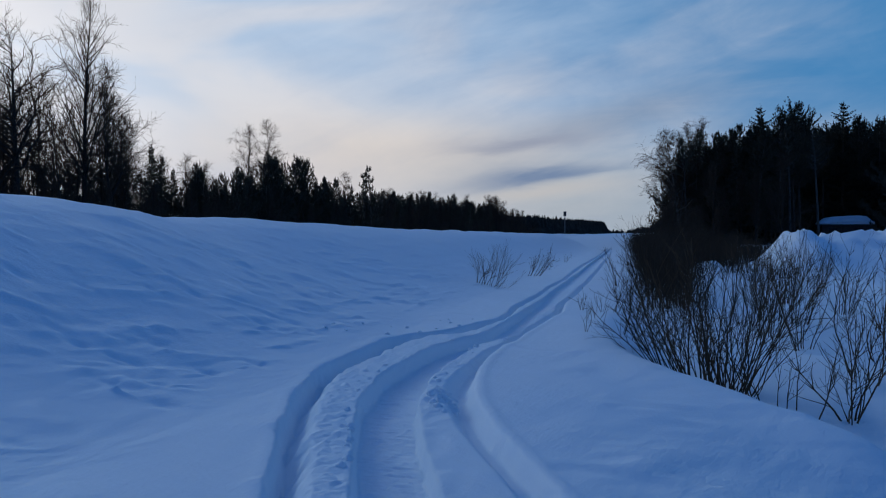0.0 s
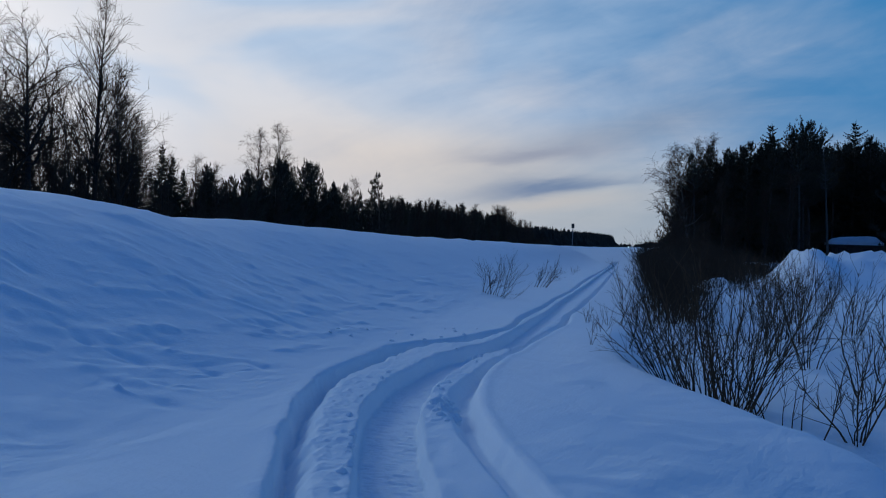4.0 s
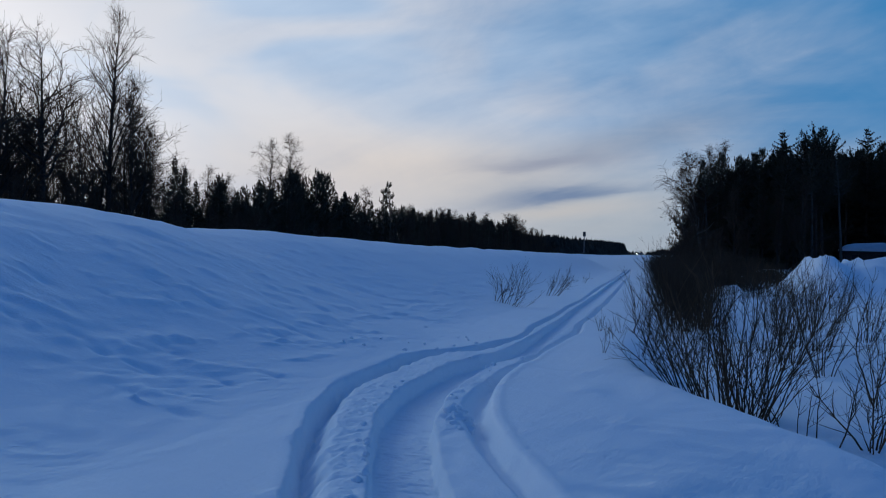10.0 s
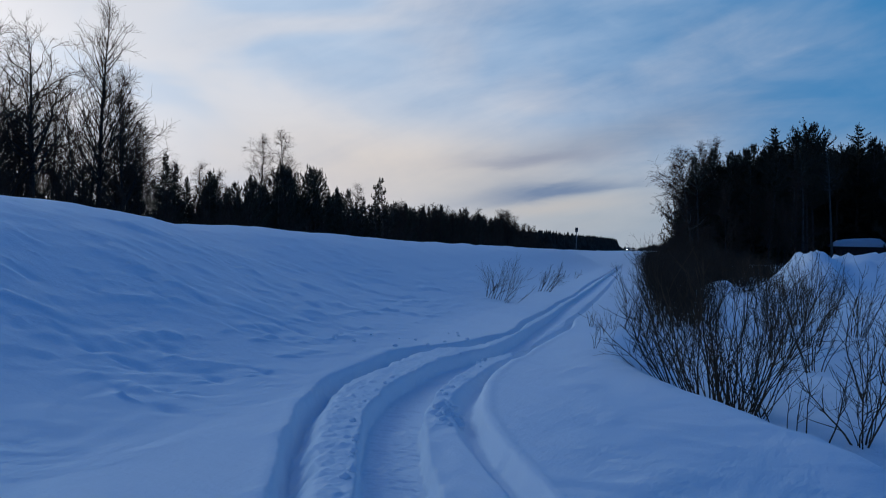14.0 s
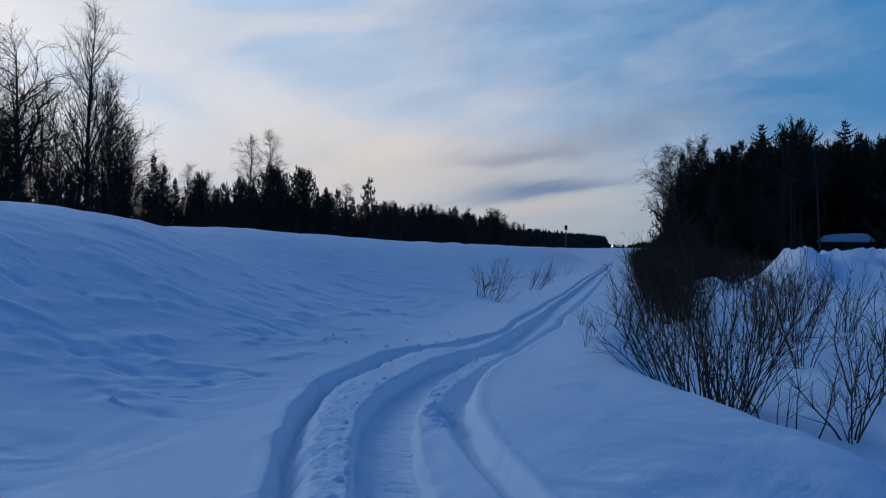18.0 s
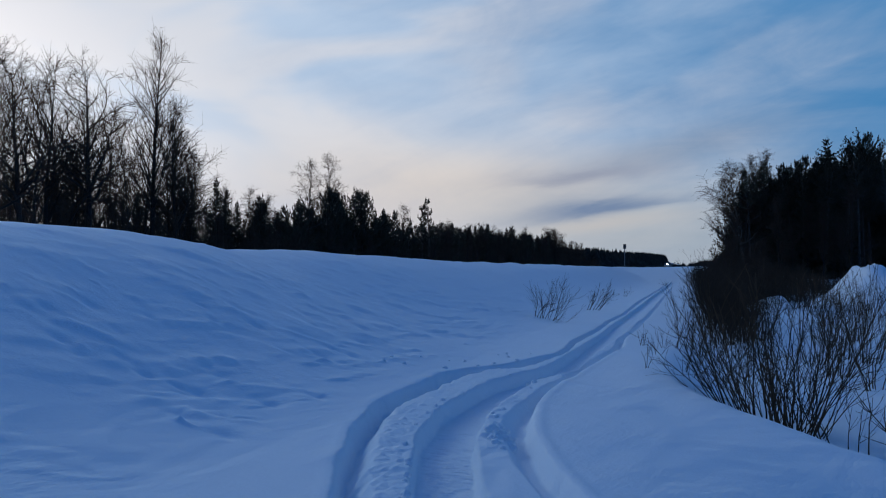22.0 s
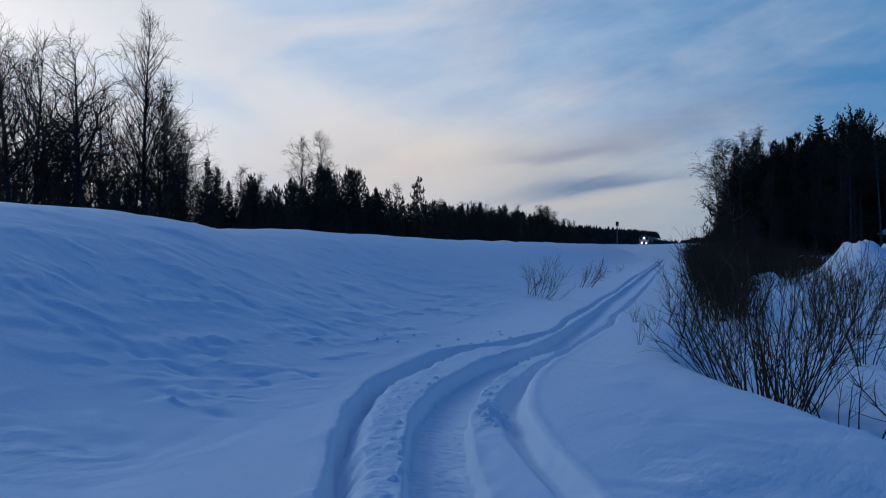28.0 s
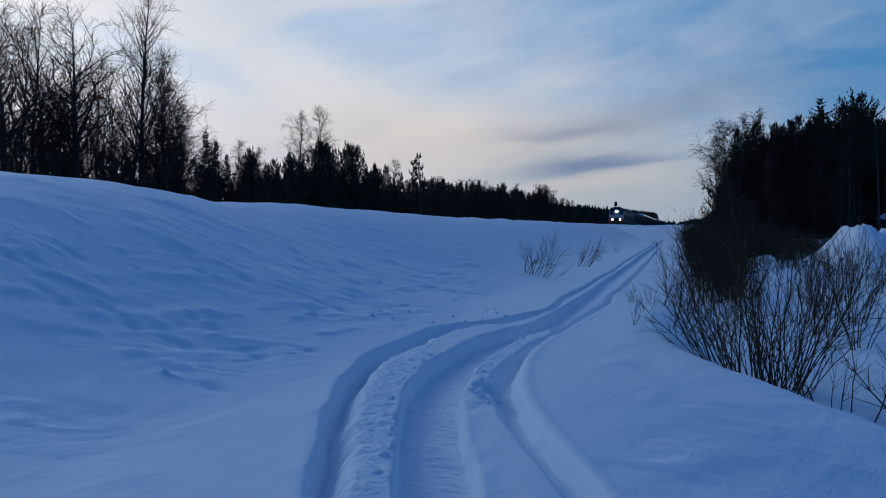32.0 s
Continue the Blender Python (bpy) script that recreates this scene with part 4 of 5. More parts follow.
for _ in range(270):
    _y = 46 + 200 * _r.random()
    _x = -_r.uniform(26, 46) - 0.03 * (_y - 50)
    tree(_r.choice(("spruce_a", "spruce_b", "pine_d", "pine_a", "slim_b")), _x, _y, _r.uniform(4.8, 6.6) * (0.75 - _x / 130) + 0.012 * (_y - 50) + 0.9 * float(smooth(90, 125, _y)), None, FAR)
for _i in range(18):
    tree(("pine_a", "pine_d", "spruce_a")[_i % 3], -31.5 - _r.uniform(0, 2.5), 60 + 2.1 * _i, _r.uniform(5.8, 7.2), None, FAR)
for _ in range(60):
    _y = 95 + 150 * _r.random()
    tree(_r.choice(("bushy", "brush", "slim")), -_r.uniform(27, 34), _y, _r.uniform(5.6, 7.2) + 0.008 * (_y - 95), None, FAR)
for _ in range(70):
    _y = 44 + 200 * _r.random()
    tree("brush", -_r.uniform(23, 29), _y, _r.uniform(2.6, 3.8), None, "undergrowth along the railway")

# the wood on the other side, in front of the corridor
WOOD = "trees of the dark conifer wood"
tree("spruce_c", 13.3, 90.0, 14.5, 0, WOOD)
tree("pine_b", 15.6, 91.0, 13.4, 60, WOOD)
tree("pine_b", 17.5, 92.0, 14.9, 170, WOOD)
tree("spruce_c", 23.0, 98.0, 15.8, 100, WOOD)
tree("pine_c", 24.8, 98.0, 14.2, 200, WOOD)
tree("spruce_c", 26.9, 99.0, 14.0, 30, WOOD)
tree("pine_c", 26.6, 91.0, 14.0, 300, WOOD)
tree("pine_c", 10.3, 91.0, 12.3, 20, WOOD)
tree("spruce_a", 9.2, 88.0, 11.2, 0, WOOD)
tree("droop", 7.2, 86.0, 12.3, 40, WOOD)
tree("droop", 5.9, 85.0, 11.6, 220, WOOD)
tree("spruce_a", 6.2, 87.0, 11.0, 50, WOOD)
tree("spruce_c", 7.0, 90.0, 11.6, 140, WOOD)
tree("pine_a", 5.0, 88.0, 9.2, 0, WOOD)
tree("pine_a", 4.4, 84.0, 6.6, 0, WOOD)
tree("droop", 4.3, 83.0, 10.6, 300, WOOD)
tree("droop", 3.5, 82.0, 9.2, 100, WOOD)
for _i in range(6):
    _y = _r.uniform(82, 86)
    tree("pine_c", _y * (0.085 + 0.02 * _i), _y, _r.uniform(10.5, 12.5), None, WOOD)
for _q, _t in ((0.0687, 10.4), (0.1448, 11.0), (0.1806, 11.2), (0.2104, 11.0)):
    tree("pale", 80.0 * _q, 80.0, _t, None, WOOD)
LEANING = bare_tree("birch_tree", 63, 10.5, 0.14, 26, 0.34, 58, 0.36, 9, 8, 0.02, -0.22, lean=(-0.20, 0), bark=BARK_PALE, label="leafless birch leaning out of the wood")
plant(LEANING, 5.3, 80.0, 0.98, 0, WOOD)
for _ in range(300):
    _y = 80 + 60 * _r.random() ** 1.2
    _x = _y * _r.uniform(0.050, 0.40)
    _h = _r.uniform(8.6, 12.2) * _y / 90 * min(1.0, 0.62 + (_x / _y - 0.05) * 4.5)
    if _y < 97 and 0.175 < _x / _y < 0.30:
        _y, _x = _y + 20, _x * (_y + 20) / _y
    tree(_r.choice(("spruce_a", "spruce_b", "spruce_c", "pine_a", "pine_c", "pine_b")), _x, _y, _h + 0.5, None, WOOD)
for _ in range(34):
    _y = _r.uniform(76, 86)
    _x = _y * _r.choice((_r.uniform(0.045, 0.17), _r.uniform(0.30, 0.40)))
    tree(_r.choice(("slim", "slim_b", "brush", "droop")), _x, _y, _r.uniform(3.5, 8.5), None, WOOD)


def far_woods():
    """Rows of simple conifers that close the distance on both sides of the line."""
    rng = random.Random(77)
    v, f = [], []

    def conifer(x, y, h, w):
        z = float(land(np.array([x]), np.array([y]))[0])
        for tier in range(5):
            z0, z1 = z + h * tier * 0.18, z + h * min(1.0, 0.34 + tier * 0.17)
            r = w * (1 - tier * 0.18) * rng.uniform(0.8, 1.2)
            b = len(v)
            n = 6
            a0 = rng.random() * 6
            for k in range(n):
                a = a0 + 2 * math.pi * k / n
                q = r * rng.uniform(0.6, 1.25)
                v.append((x + q * math.cos(a), y + q * math.sin(a), z0 + rng.uniform(-0.1, 0.1) * h * 0.3))
            v.append((x, y, z1))
            for k in range(n):
                f.append((b + k, b + (k + 1) % n, b + n))
    for _ in range(3400):
        y = 240 + 1150 * rng.random() ** 1.3
        conifer(-24 - 30 * rng.random() - 0.003 * y, y, rng.uniform(4.6, 6.5) * (1 + 0.0018 * (y - 240)) * (1 - 0.62 * float(smooth(1100, 1390, y))), rng.uniform(1.3, 2.4) * (1 + 0.0008 * (y - 240)))
    for _ in range(700):
        y = 140 + 1200 * rng.random() ** 1.3
        conifer(max(0.055 * min(y, 160), 1.0 + 0.008 * y) + 45 * rng.random(), y, rng.uniform(3.6, 6.2) * min(1.0, 0.55 + y / 2000), rng.uniform(1.3, 2.3))
    for _ in range(2200):
        y = rng.uniform(1380, 1500)
        conifer(rng.uniform(-700, 600), y, rng.uniform(4.0, 6.5) + 1.5 * (rng.random() < 0.05), rng.uniform(2.5, 4.5))
    for _ in range(1100):
        a = rng.uniform(55, 335)
        d = rng.uniform(140, 230)
        conifer(-d * math.sin(radians(a)), d * math.cos(radians(a)), rng.uniform(7, 13), rng.uniform(1.8, 3.0))
    me = mesh_of("far_woods", v, f)
    me.materials.append(FAR_WOOD)
    tagged(new("far_woods", me), "distant dark conifer woods along the horizon", "woods", kind="stuff")


far_woods()

# shrubs by the track
NEAR_LABEL = "dense leafless willow shrub with brown upright stems in snow"
shrub("willow_shrub", 101, 30, 2.0, 0.62, (-0.10, 0.1), NEAR_LABEL, 6, 0.65, 0.62, 0.0098, (0.98, 11.1), foot=0.5)
shrub("willow_shrub", 102, 34, 2.1, 0.60, (0.06, 0.1), NEAR_LABEL, 6, 0.65, 0.42, 0.0100, (1.40, 11.8), foot=0.5)
shrub("willow_shrub", 103, 22, 1.5, 0.5, (-0.40, 0.1), NEAR_LABEL, 8, 0.45, 0.45, 0.0080, (0.66, 11.9), foot=0.6)
shrub("willow_shrub", 104, 7, 1.3, 0.42, (0.03, 0.05), "thin leafless willow stems in snow", 6, 0.4, 0.35, 0.0090, (1.92, 10.9), foot=0.9)
shrub("willow_shrub", 105, 9, 1.75, 0.6, (-0.05, 0.0), "open leafless willow shrub with forked stems", 8, 0.5, 0.72, 0.0110, (2.70, 11.0), foot=0.15, crook=0.13)
shrub("willow_shrub", 106, 7, 1.9, 0.6, (0.1, 0.0), "open leafless willow shrub", 8, 0.55, 0.5, 0.0100, (3.3, 12.6), foot=0.35, crook=0.12)
shrub("willow_shrub", 107, 6, 2.0, 0.6, (0.1, 0.1), "open leafless willow shrub", 8, 0.6, 0.5, 0.0100, (3.9, 13.8), foot=0.35, crook=0.12)
shrub("willow_shrub", 108, 8, 1.6, 0.55, (0.1, 0.0), "open leafless willow shrub", 7, 0.5, 0.5, 0.0095, (2.88, 14.5), foot=0.3, crook=0.11)
shrub("willow_shrub", 109, 6, 1.5, 0.6, (0.1, 0.0), "open leafless willow shrub", 6, 0.5, 0.45, 0.0090, (4.7, 15.8), foot=0.5, crook=0.11)
shrub("willow_shrub", 110, 12, 1.15, 0.5, (0.62, 0.0), "low leaning willow twigs in snow", 6, 0.4, 0.35, 0.0075, (0.12, 13.9), foot=0.9)
shrub("willow_shrub", 111, 11, 1.1, 0.5, (0.55, 0.0), "low leaning willow twigs in snow", 6, 0.4, 0.35, 0.0075, (0.10, 16.8), foot=0.9)
for _i, (_x, _y, _h) in enumerate(((3.3, 17.5, 1.9), (4.6, 19.5, 1.7), (5.9, 18.0, 1.5), (2.3, 16.8, 1.7), (6.4, 22.0, 1.7), (5.2, 25.0, 1.7), (3.9, 22.0, 1.9), (2.9, 20.0, 1.8), (2.9, 17.9, 1.6), (4.4, 24.0, 1.7), (2.45, 15.6, 1.7))):
    shrub("willow_shrub", 120 + _i, 13, _h, 0.6, (0.05, 0.0), "open leafless willow shrub in deep snow", 7, 0.5, 0.42, 0.0085, (_x, _y), foot=0.35, sides=3)
for _i in range(18):
    _y = 54 + 1.3 * _i
    tree("brush", 0.042 * _y + _r.uniform(-0.2, 2.6), _y, _r.uniform(2.2, 3.4) + 0.02 * (_y - 50), None, "undergrowth before the wood")
# the dense dark brush at the wood's foot
for _i in range(34):
    _y = 20.0 + 1.5 * _i + _r.uniform(-0.4, 0.4)
    _x = 0.95 + 0.010 * (_y - 20) + _r.uniform(-0.25, 0.45)
    shrub("brush_shrub", 140 + _i, 38, _r.uniform(1.35, 1.75) + 0.008 * (_y - 17), 0.7, (-0.02, 0.0), "dense dark leafless brush", 7, 0.5, 0.32, 0.011, (float(_x), _y), foot=0.85, mat=TWIG, sides=3, bundle=99)
for _i in range(24):
    _y = _r.uniform(40, 74)
    _x = 0.05 * _y + _r.uniform(0.0, 3.0)
    shrub("brush_shrub", 180 + _i, 32, _r.uniform(1.5, 2.2), 0.85, (0.0, 0.0), "dense dark leafless brush", 7, 0.6, 0.4, 0.014, (float(_x), _y), foot=0.85, mat=TWIG, sides=3, bundle=99)
for _i in range(7):
    _y = _r.uniform(40, 46)
    shrub("brush_shrub", 270 + _i, 30, _r.uniform(1.4, 1.95), 0.8, (0.0, 0.0), "dense dark leafless brush", 7, 0.6, 0.4, 0.013, (_y * (0.060 + 0.0038 * _i), _y), foot=0.9, mat=TWIG, sides=3, bundle=99)
for _i in range(9):
    _y = _r.uniform(33, 37)
    shrub("brush_shrub", 300 + _i, 9, _r.uniform(0.8, 1.2), 0.7, (0.0, 0.0), "sparse leafless brush before the ploughed heaps", 6, 0.5, 0.5, 0.010, (_y * (0.08 + 0.008 * _i), _y), foot=0.9, mat=TWIG, sides=3, bundle=99)
for _i in range(10):
    _y = 17.5 + 1.6 * _i
    shrub("brush_shrub", 320 + _i, 9, _r.uniform(0.8, 1.3), 0.5, (-0.15, 0.0), "sparse leafless brush at the thicket's edge", 6, 0.45, 0.5, 0.008, (0.75 + 0.03 * _i + _r.uniform(0, 1.2), _y), foot=0.9, mat=TWIG, sides=3, bundle=99)
# low brush added to darken the shaded floor under the wood
for _i in range(16):
    _y = _r.uniform(47, 57)
    shrub("brush_shrub", 240 + _i, 30, _r.uniform(1.1, 1.7), 0.9, (0.0, 0.0), "low leafless brush added to darken the wood's shaded floor", 6, 0.6, 0.5, 0.014, (3.6 + 0.3 * _i + _r.uniform(-0.2, 0.2), _y), foot=0.9, mat=TWIG, sides=3, bundle=99)
for _i in range(7):
    _y = 58 + 2.5 * _i
    shrub("sapling", 210 + _i, 4, _r.uniform(2.6, 3.8), 0.4, (0.0, 0.0), "thin leafless saplings at the wood's edge", 5, 0.6, 0.16, 0.016, (1.3 + 0.22 * _i, _y), foot=0.8, mat=TWIG, sides=3)
# small ones on the bank's side of the track
shrub("willow_shrub", 231, 13, 1.3, 0.42, (0.30, 0.0), "small leafless willow on the snow bank", 10, 0.4, 0.10, 0.0085, (-3.92, 23.8), foot=0.9, crook=0.09)
shrub("willow_shrub", 241, 4, 0.8, 0.3, (1.6, -0.3), "thin willow twigs bent flat over the snow", 4, 0.3, 0.2, 0.006, (-3.55, 23.3), foot=0.8)
shrub("willow_shrub", 232, 12, 1.1, 0.34, (0.66, 0.0), "small leaning willow on the snow bank", 9, 0.34, 0.12, 0.009, (-3.2, 30.0), foot=0.9, crook=0.1)
shrub("willow_shrub", 233, 4, 0.6, 0.25, (0.5, 0.0), "thin twigs sticking out of the snow", 3, 0.25, 0.5, 0.006, (-3.1, 44.0), foot=0.5)
shrub("willow_shrub", 234, 3, 0.52, 0.12, (0.05, 0.0), "thin bent twigs sticking out of the snow", 3, 0.25, 0.35, 0.005, (-0.59, 12.9), foot=0.3)
shrub("willow_shrub", 235, 4, 0.5, 0.18, (0.05, 0.0), "thin bent twigs sticking out of the snow", 2, 0.2, 0.5, 0.005, (-0.86, 16.9), foot=0.4)
shrub("willow_shrub", 239, 2, 0.55, 0.1, (0.1, 0.0), "thin bent twigs sticking out of the snow", 3, 0.25, 0.35, 0.005, (-0.50, 15.2), foot=0.3)
shrub("willow_shrub", 240, 3, 0.5, 0.14, (-0.1, 0.0), "thin bent twigs sticking out of the snow", 3, 0.25, 0.4, 0.005, (-0.46, 16.7), foot=0.3)
shrub("willow_shrub", 236, 7, 1.1, 0.3, (-0.1, 0.0), "thin leafless willow twigs in snow", 5, 0.35, 0.4, 0.008, (-0.21, 24.6), foot=0.5)
shrub("willow_shrub", 237, 6, 0.8, 0.3, (-0.3, 0.0), "thin leafless willow twigs in snow", 4, 0.3, 0.4, 0.006, (0.0, 19.0), foot=0.5)

# ---- the railway ----


def railway():
    track_ob = new("railway_track")
    for side in (-0.762, 0.762):
        ys = [-300.0 + 20.0 * k for k in range(130)]
        v, f = [], []
        for y in ys:
            z = RAIL_Z - float(fall(y))
            v += [(side + a, y, z + b) for a, b in ((-0.07, -0.18), (0.07, -0.18), (0.012, -0.14), (0.012, -0.05), (0.036, -0.04), (0.036, 0.0), (-0.036, 0.0), (-0.036, -0.04), (-0.012, -0.05), (-0.012, -0.14))]
        for i in range(len(ys) - 1):
            f += [(10 * i + k, 10 * i + (k + 1) % 10, 10 * i + 10 + (k + 1) % 10, 10 * i + 10 + k) for k in range(10)]
        part("rail", mesh_of("rail", v, f), RUST, track_ob)
    track_ob.matrix_basis = pose(RAIL_X, 0, 0, 0, 0, -math.degrees(RAIL_TURN))
    tagged(track_ob, "snowed-in steel rails on the railway bed", "railway", kind="structure")


railway()


def signal():
    x, y = -16.4, 230.0
    root = new("railway_signal")
    root.matrix_basis = pose(x, y, gz(x, y))
    part("pole", from_bm("pole", rod_bm((0, 0, -0.4), (0, 0, 6.0), 0.11)), POST_GREY, root, "dull grey post")
    part("foot", from_bm("foot", box_bm(0.5, 0.5, 0.35, (0, 0, 0.1), 0.03)), STEEL, root)
    bm = box_bm(0.78, 0.06, 1.25, (0, 0, 6.0), 0.02)
    head = part("backboard", from_bm("backboard", bm), BLACK, root, "black signal backboard")
    for z in (5.65, 6.0, 6.35):
        bm = rod_bm((0, -0.03, z), (0, -0.22, z), 0.1)
        part("lamp_hood", from_bm("lamp_hood", bm), BLACK, head)
    bm = box_bm(0.34, 0.25, 0.9, (0, 0.15, 6.0), 0.02)
    part("lamp_case", from_bm("lamp_case", bm), BLACK, head)
    part("ladder", from_bm("ladder", box_bm(0.04, 0.3, 5.2, (0, 0.2, 2.8), 0.005)), STEEL, root)
    tagged(root, "black-boarded railway signal on a steel post", "signal")


signal()


def snow_lump(x, y, r, label, name="snow_lump", group=""):
    bm = bmesh.new()
    bmesh.ops.create_icosphere(bm, subdivisions=3, radius=1)
    for q in bm.verts:
        rag = 1.0 if r > 0.2 else 2.2
        k = 1 + 0.22 * rag * noise.noise(q.co * 1.3 + Vector((x * 7, y * 7, 0))) + 0.1 * rag * noise.noise(q.co * 3.7 + Vector((y * 5, x * 5, 0)))
        q.co = Vector((q.co.x * r * (1.5 if r > 0.2 else 1.15) * k, q.co.y * r * k, q.co.z * r * (0.75 if r > 0.2 else 0.9) * k))
    ob = new(name, from_bm(name, bm, True))
    ob.data.materials.append(SNOW_CAP)
    ob.matrix_basis = pose(x, y, gz(x, y) + 0.12 * r)
    return tagged(ob, label, "snow lump", group)


snow_lump(-10.4, 128.0, 0.45, "lump of snow on the bank's crest")
snow_lump(-9.2, 205.0, 0.6, "lump of snow on the bank's crest")


def clods():
    rng = random.Random(91)
    for k in range(64):
        if k < 30:
            y = rng.gauss(7.8, 0.2)
            x = -1.73 + 0.25 * (7.8 - y) + rng.gauss(0, 0.06)
        elif k < 50:
            y = rng.uniform(5.0, 13)
            x = float(belt_line(y)) + (rng.choice((-1, 1)) if y > 8.3 else -1) * rng.uniform(0.30, 0.42)
        else:
            y = rng.uniform(11, 15)
            x = float(left_line(y)) - rng.uniform(0.05, 0.9)
        snow_lump(x, y, (rng.uniform(0.018, 0.045) if k < 30 else rng.uniform(0.012, 0.034)), "small clod of snow thrown up beside the track", "snow_clod", "clods of snow along the track")


clods()


def shed():
    x, y = 21.75, 92.0
    base = gz(x, y)
    root = new("shed")
    root.matrix_basis = pose(x, y, base, 0, 0, -8)
    w, d, h = 4.3, 3.2, 2.3 - base
    n = 22
    for k in range(n):
        part("board", from_bm("board", box_bm(w / n - 0.012, 0.03, h, (-w / 2 + (k + 0.5) * w / n, -d / 2, h / 2), 0.004)), WOOD_WALL, root)
    part("back_wall", from_bm("back_wall", box_bm(w, 0.05, h, (0, d / 2, h / 2), 0.01)), WOOD_WALL, root)
    for s in (-1, 1):
        part("side_wall", from_bm("side_wall", box_bm(0.05, d - 0.1, h, (s * (w / 2 - 0.03), 0, h / 2), 0.01)), WOOD_WALL, root)
        win = part("window", from_bm("window", box_bm(0.75, 0.04, 0.5, (s * 1.15, -d / 2 - 0.02, h - 0.5), 0.005)), GLASS, root)
        part("frame", from_bm("frame", box_bm(0.85, 0.03, 0.06, (s * 1.15, -d / 2 - 0.03, h - 0.78), 0.005)), GREY_PAINT, win)
    roof = part("roof", from_bm("roof", box_bm(w + 0.7, d + 0.6, 0.12, (0, 0, h + 0.06), 0.02)), WOOD_WALL, root)
    bm = box_bm(w + 0.8, d + 0.7, 0.62, (0, 0, h + 0.43), 0.0)
    bmesh.ops.subdivide_edges(bm, edges=bm.edges, cuts=7, use_grid_fill=True)
    for q in bm.verts:
        e = min(1, (w / 2 + 0.4 - abs(q.co.x)) / 0.9) * min(1, (d / 2 + 0.35 - abs(q.co.y)) / 0.7)
        top = (q.co.z - h - 0.12) / 0.62
        q.co.z = h + 0.12 + top * (0.30 + 0.75 * math.sqrt(max(e, 0))) * (0.8 + 0.05 * q.co.x) + 0.03 * noise.noise(q.co * 1.5)
    part("snow_cap", from_bm("snow_cap", bm, True), SNOW_CAP, roof, "thick pillow of snow")
    tagged(root, "dark board shed with a thick snow cap on its roof", "shed")


shed()

# ---- the train ----


def wheelset(parent, y, r=0.46):
    ws = rod_bm((-0.76, y, r), (0.76, y, r), 0.08, sides=8)
    ob = part("wheelset", from_bm("wheelset", ws), STEEL, parent)
    for s in (-1, 1):
        part("wheel", from_bm("wheel", rod_bm((s * 0.70, y, r), (s * 0.83, y, r), r, sides=20)), STEEL, ob)


def bogie(parent, y, gauge=2.3):
    bm = box_bm(0.16, gauge + 1.3, 0.32, (-1.0, y, 0.62), 0.03)
    box_bm(0.16, gauge + 1.3, 0.32, (1.0, y, 0.62), 0.03, bm)
    box_bm(2.0, 0.4, 0.3, (0, y, 0.62), 0.03, bm)
    ob = part("bogie", from_bm("bogie", bm), BLACK, parent)
    for s in (-1, 1):
        wheelset(ob, y + s * gauge / 2)


def profile_bm(points, y0, y1, bm=None, tip=0.0):
    """A hull from a cross-section of (x, z) points, drawn out along y; tip leans its front face back."""
    bm = bm or bmesh.new()
    zs = [p[1] for p in points]
    lo, hi = min(zs), max(zs)
    a = [bm.verts.new((x, y0 + tip * ((z - lo) / (hi - lo)), z)) for x, z in points]
    b = [bm.verts.new((x, y1, z)) for x, z in points]
    n = len(points)
    bm.faces.new(a), bm.faces.new(b[::-1])
    for k in range(n):
        bm.faces.new((a[k], a[(k + 1) % n], b[(k + 1) % n], b[k]))
    return bm


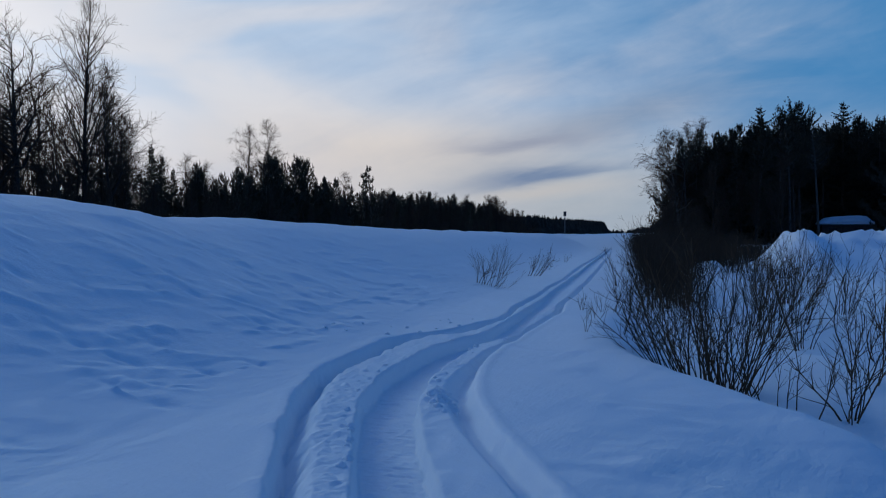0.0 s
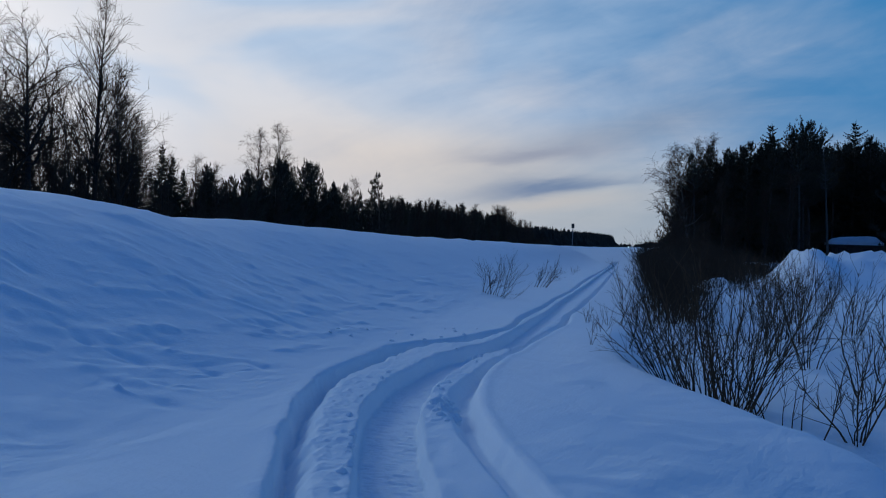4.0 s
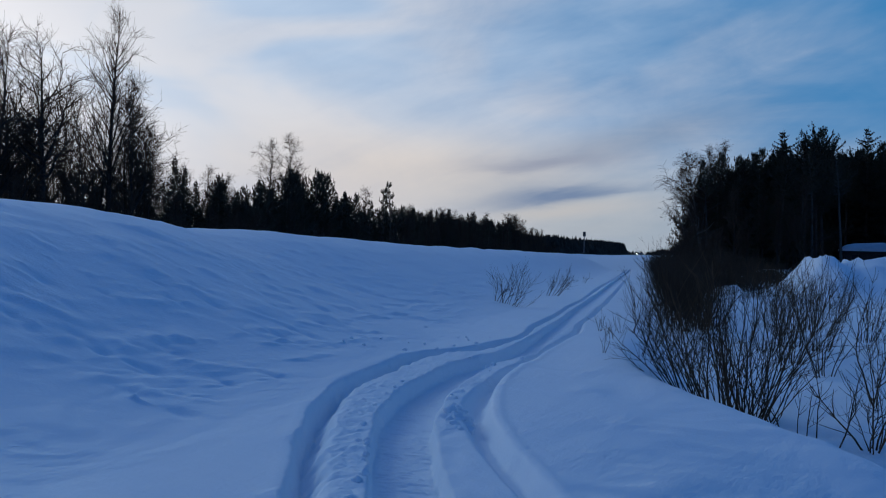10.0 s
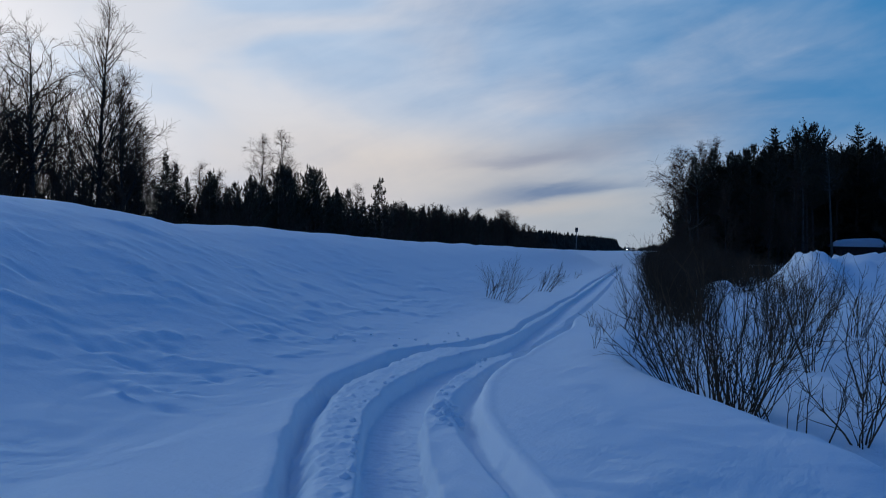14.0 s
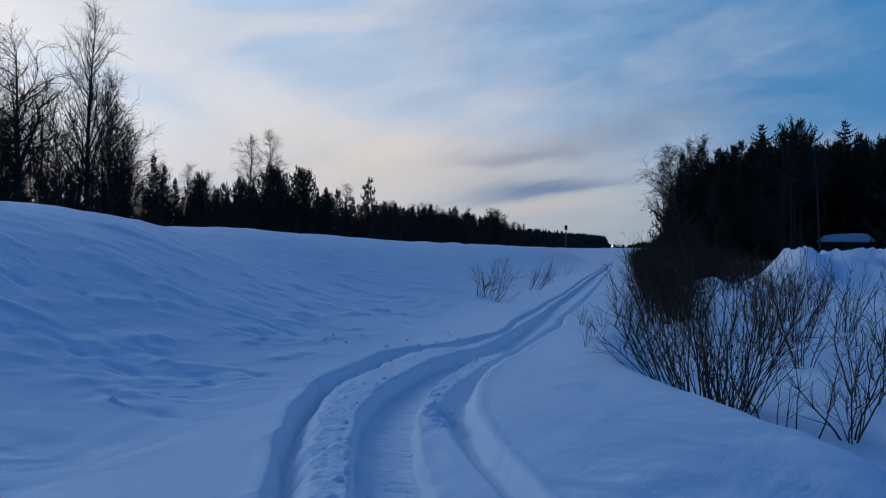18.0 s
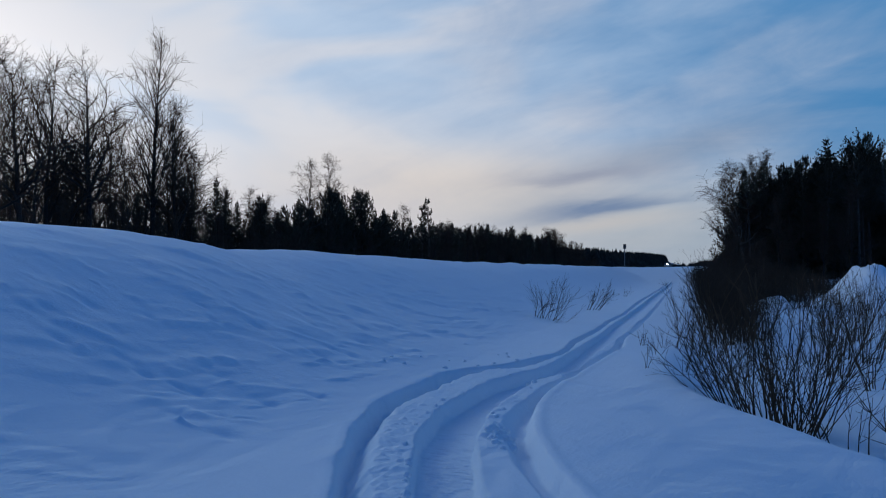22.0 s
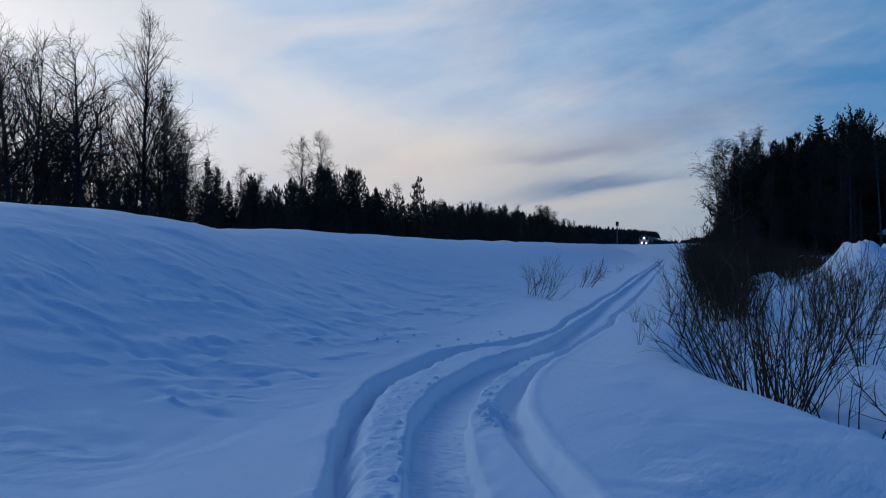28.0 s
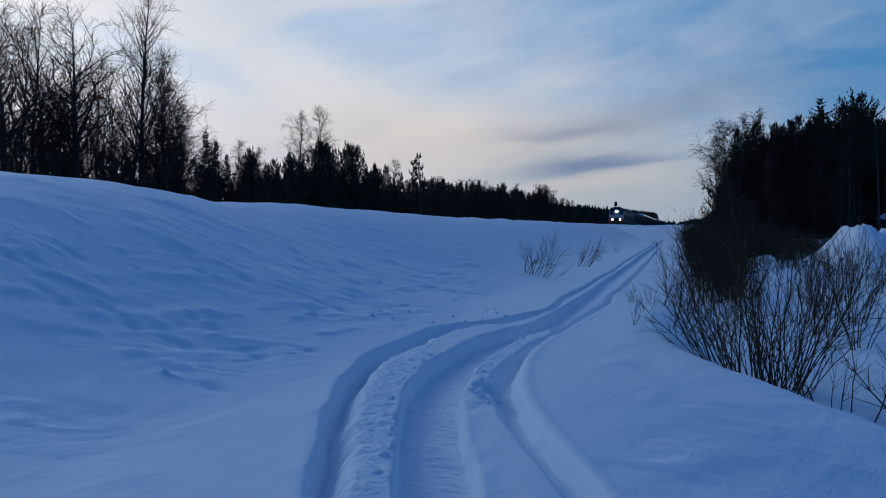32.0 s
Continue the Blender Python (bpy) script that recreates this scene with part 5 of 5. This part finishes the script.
def locomotive(label):
    root = new("locomotive")
    W = 1.55
    bm = profile_bm([(-W, 1.75), (W, 1.75), (W, 3.35), (W - 0.12, 3.62), (-W + 0.12, 3.62), (-W, 3.35)], 0.0, 17.0, None, 0.22)
    bmesh.ops.bevel(bm, geom=[e for e in bm.edges if abs(e.verts[0].co.y - e.verts[1].co.y) < 0.3], offset=0.10, segments=3, affect="EDGES")
    part("body", from_bm("body", bm), GREEN_PAINT, root)
    bm = box_bm(2 * W - 0.2, 0.06, 1.35, (0, 0.06, 2.78), 0.02)
    for q in bm.verts:
        q.co.y += 0.118 * (q.co.z - 2.62)
    part("front_panel", from_bm("front_panel", bm), FACE_PAINT, root, "dirty light grey cab front")
    bm = box_bm(2 * W + 0.02, 17.0, 1.0, (0, 8.46, 1.535), 0.05)
    part("skirt", from_bm("skirt", bm), GREEN_PAINT, root)
    for s in (-1, 1):
        part("corner_panel", from_bm("corner_panel", box_bm(0.62, 0.06, 0.75, (s * 1.2, -0.05, 1.72), 0.02)), RED_PAINT, root, "dull red corner panel")
    bm = profile_bm([(-W + 0.1, 3.62), (W - 0.1, 3.62), (W - 0.45, 3.9), (0.5, 4.02), (-0.5, 4.02), (-W + 0.45, 3.9)], 2.6, 16.7, None, 0.3)
    part("roof", from_bm("roof", bm), ROOF_PAINT, root, "sooty dark roof")
    bm = profile_bm([(-W + 0.1, 3.62), (W - 0.1, 3.62), (W - 0.45, 4.08), (0.5, 4.3), (-0.5, 4.3), (-W + 0.45, 4.08)], 0.32, 2.58, None, 0.3)
    part("cab_roof", from_bm("cab_roof", bm), ROOF_PAINT, root, "sooty dark cab roof")
    for s in (-1, 1):
        bm = box_bm(0.78, 0.05, 0.62, (s * 0.94, 0.075, 3.12), 0.03)
        for q in bm.verts:
            q.co.y += 0.118 * (q.co.z - 3.12)
        win = part("front_window", from_bm("front_window", bm), GLASS, root)
        bm = box_bm(0.86, 0.04, 0.05, (s * 0.94, 0.05, 2.79), 0.01)
        part("sill", from_bm("sill", bm), BLACK, win)
        bm = rod_bm((s * 0.74, 0.10, 1.80), (s * 0.74, -0.10, 1.80), 0.27, sides=20)
        lamp = part("headlight", from_bm("headlight", bm), BLACK, root)
        part("lens", from_bm("lens", rod_bm((s * 0.74, -0.10, 1.80), (s * 0.74, -0.125, 1.80), 0.145, sides=20)), LAMP_GLOW, lamp, "lit headlamp lens")
        part("buffer", from_bm("buffer", rod_bm((s * 0.98, 0.0, 1.05), (s * 0.98, -0.5, 1.05), 0.11, sides=12, bm=rod_bm((s * 0.98, -0.5, 1.05), (s * 0.98, -0.56, 1.05), 0.24, sides=16))), BLACK, root)
        part("side_window", from_bm("side_window", box_bm(0.03, 0.7, 0.6, (s * (W + 0.005), 1.2, 3.0), 0.005)), GLASS, root)
        part("grab_rail", from_bm("grab_rail", rod_bm((s * 1.4, -0.07, 1.2), (s * 1.4, -0.02, 2.3), 0.02, sides=6)), STEEL, root)
        for k in range(5):
            part("grille", from_bm("grille", box_bm(0.04, 1.5, 0.8, (s * (W + 0.004), 4.2 + 2.3 * k, 2.95), 0.01)), BLACK, root)
    top = part("roof_light", from_bm("roof_light", box_bm(1.0, 0.26, 0.5, (0, 0.12, 3.40), 0.06)), BLACK, root)
    for s in (-1, 1):
        part("lens", from_bm("lens", rod_bm((s * 0.15, 0.0, 3.40), (s * 0.15, -0.03, 3.40), 0.145, sides=20)), LAMP_GLOW, top, "lit headlamp lens")
    bm = profile_bm([(-1.5, 0.25), (1.5, 0.25), (1.55, 0.95), (-1.55, 0.95)], -0.35, -0.25)
    part("snowplough", from_bm("snowplough", bm), BLACK, root)
    part("coupler", from_bm("coupler", box_bm(0.28, 0.7, 0.3, (0, -0.3, 1.02), 0.04)), BLACK, root)
    part("tank", from_bm("tank", box_bm(2.5, 3.2, 0.7, (0, 8.5, 0.72), 0.1)), BLACK, root)
    for k in range(3):
        part("exhaust", from_bm("exhaust", box_bm(0.8, 0.9, 0.28, (0, 5.0 + 3.2 * k, 4.1), 0.04)), ROOF_PAINT, root)
    part("horn", from_bm("horn", rod_bm((0.5, 0.6, 4.36), (0.5, 0.2, 4.38), 0.04, 0.08, 8)), STEEL, root)
    for y in (3.4, 13.6):
        bogie(root, y, 2.4)
    return tagged(root, label, "locomotive", "train")


def wagon(label, name, length, height, mat, snow, peak):
    root = new(name)
    part("underframe", from_bm("underframe", box_bm(2.6, length - 0.9, 0.3, (0, length / 2, 1.05), 0.03)), BLACK, root)
    H = height
    if peak:
        pts = [(-1.5, 1.2), (1.5, 1.2), (1.5, H - 0.57), (1.1, H - 0.22), (0.5, H - 0.1), (-0.5, H - 0.1), (-1.1, H - 0.22), (-1.5, H - 0.57)]
    else:
        pts = [(-1.5, 1.2), (1.5, 1.2), (1.5, H), (-1.5, H)]
    part("body", from_bm("body", profile_bm(pts, 0.5, length - 0.5)), mat, root)
    n = 7
    for s in (-1, 1):
        for k in range(n):
            y = 0.7 + (length - 1.4) * k / (n - 1)
            part("rib", from_bm("rib", box_bm(0.07, 0.12, H - 2.2, (s * 1.53, y, 1.2 + (H - 2.2) / 2), 0.01)), mat, root)
        part("buffer", from_bm("buffer", rod_bm((s * 0.98, 0.5, 1.05), (s * 0.98, 0.0, 1.05), 0.2, sides=10)), BLACK, root)
    if snow:
        pts = [(1.53 * math.cos(a), H - 0.55 + 0.62 * math.sin(a)) for a in np.linspace(0.0, math.pi, 15)]
        part("roof", from_bm("roof", profile_bm(pts, 0.45, length - 0.45), False), ROOF_METAL, root, "rounded bare metal roof")
    for y in (2.2, length - 2.2):
        bogie(root, y, 1.8)
    return tagged(root, label, "wagon", "train")


TRAIN = []


def build_train():
    back, used = 0.0, set()
    loco = locomotive("dark diesel locomotive with a grey front and lit headlights")
    loco_b = copy_thing(loco, Matrix())
    loco_b["label"] = "dark diesel locomotive coupled behind the first one"
    for ob, ln in ((loco, 17.6), (loco_b, 17.6)):
        TRAIN.append((ob, back))
        back += ln
    bare = wagon("dark covered freight wagon", "wagon", 15.0, 4.15, GREEN_PAINT, False, 1)
    low = wagon("covered freight wagon with a bright metal roof", "wagon", 14.0, 4.4, WAGON_PAINT, True, 1)
    tall = wagon("tall covered freight wagon with a bright metal roof", "wagon", 15.5, 4.7, GREEN_PAINT, True, 1)
    for first, ln, n in ((bare, 15.3, 3), (low, 14.3, 7), (bare, 15.3, 2), (tall, 15.8, 9)):
        for k in range(n):
            TRAIN.append((copy_thing(first, Matrix()) if first in used else first, back))
            used.add(first)
            back += ln


build_train()

TRAIN_START, TRAIN_END = 980.0, 167.0


def motions():
    speed = (TRAIN_START - TRAIN_END) / 32.0
    for ob, back in TRAIN:
        rows = []
        for t in range(33):
            y = TRAIN_START - speed * t + back
            tilt = math.degrees(math.atan2(float(fall(y) - fall(y + 15.0)), 15.0))
            rows.append((t, pose(RAIL_X + RAIL_TURN * y, y, RAIL_Z - float(fall(y)), tilt, 0, -math.degrees(RAIL_TURN))))
        walk(ob, rows)


motions()
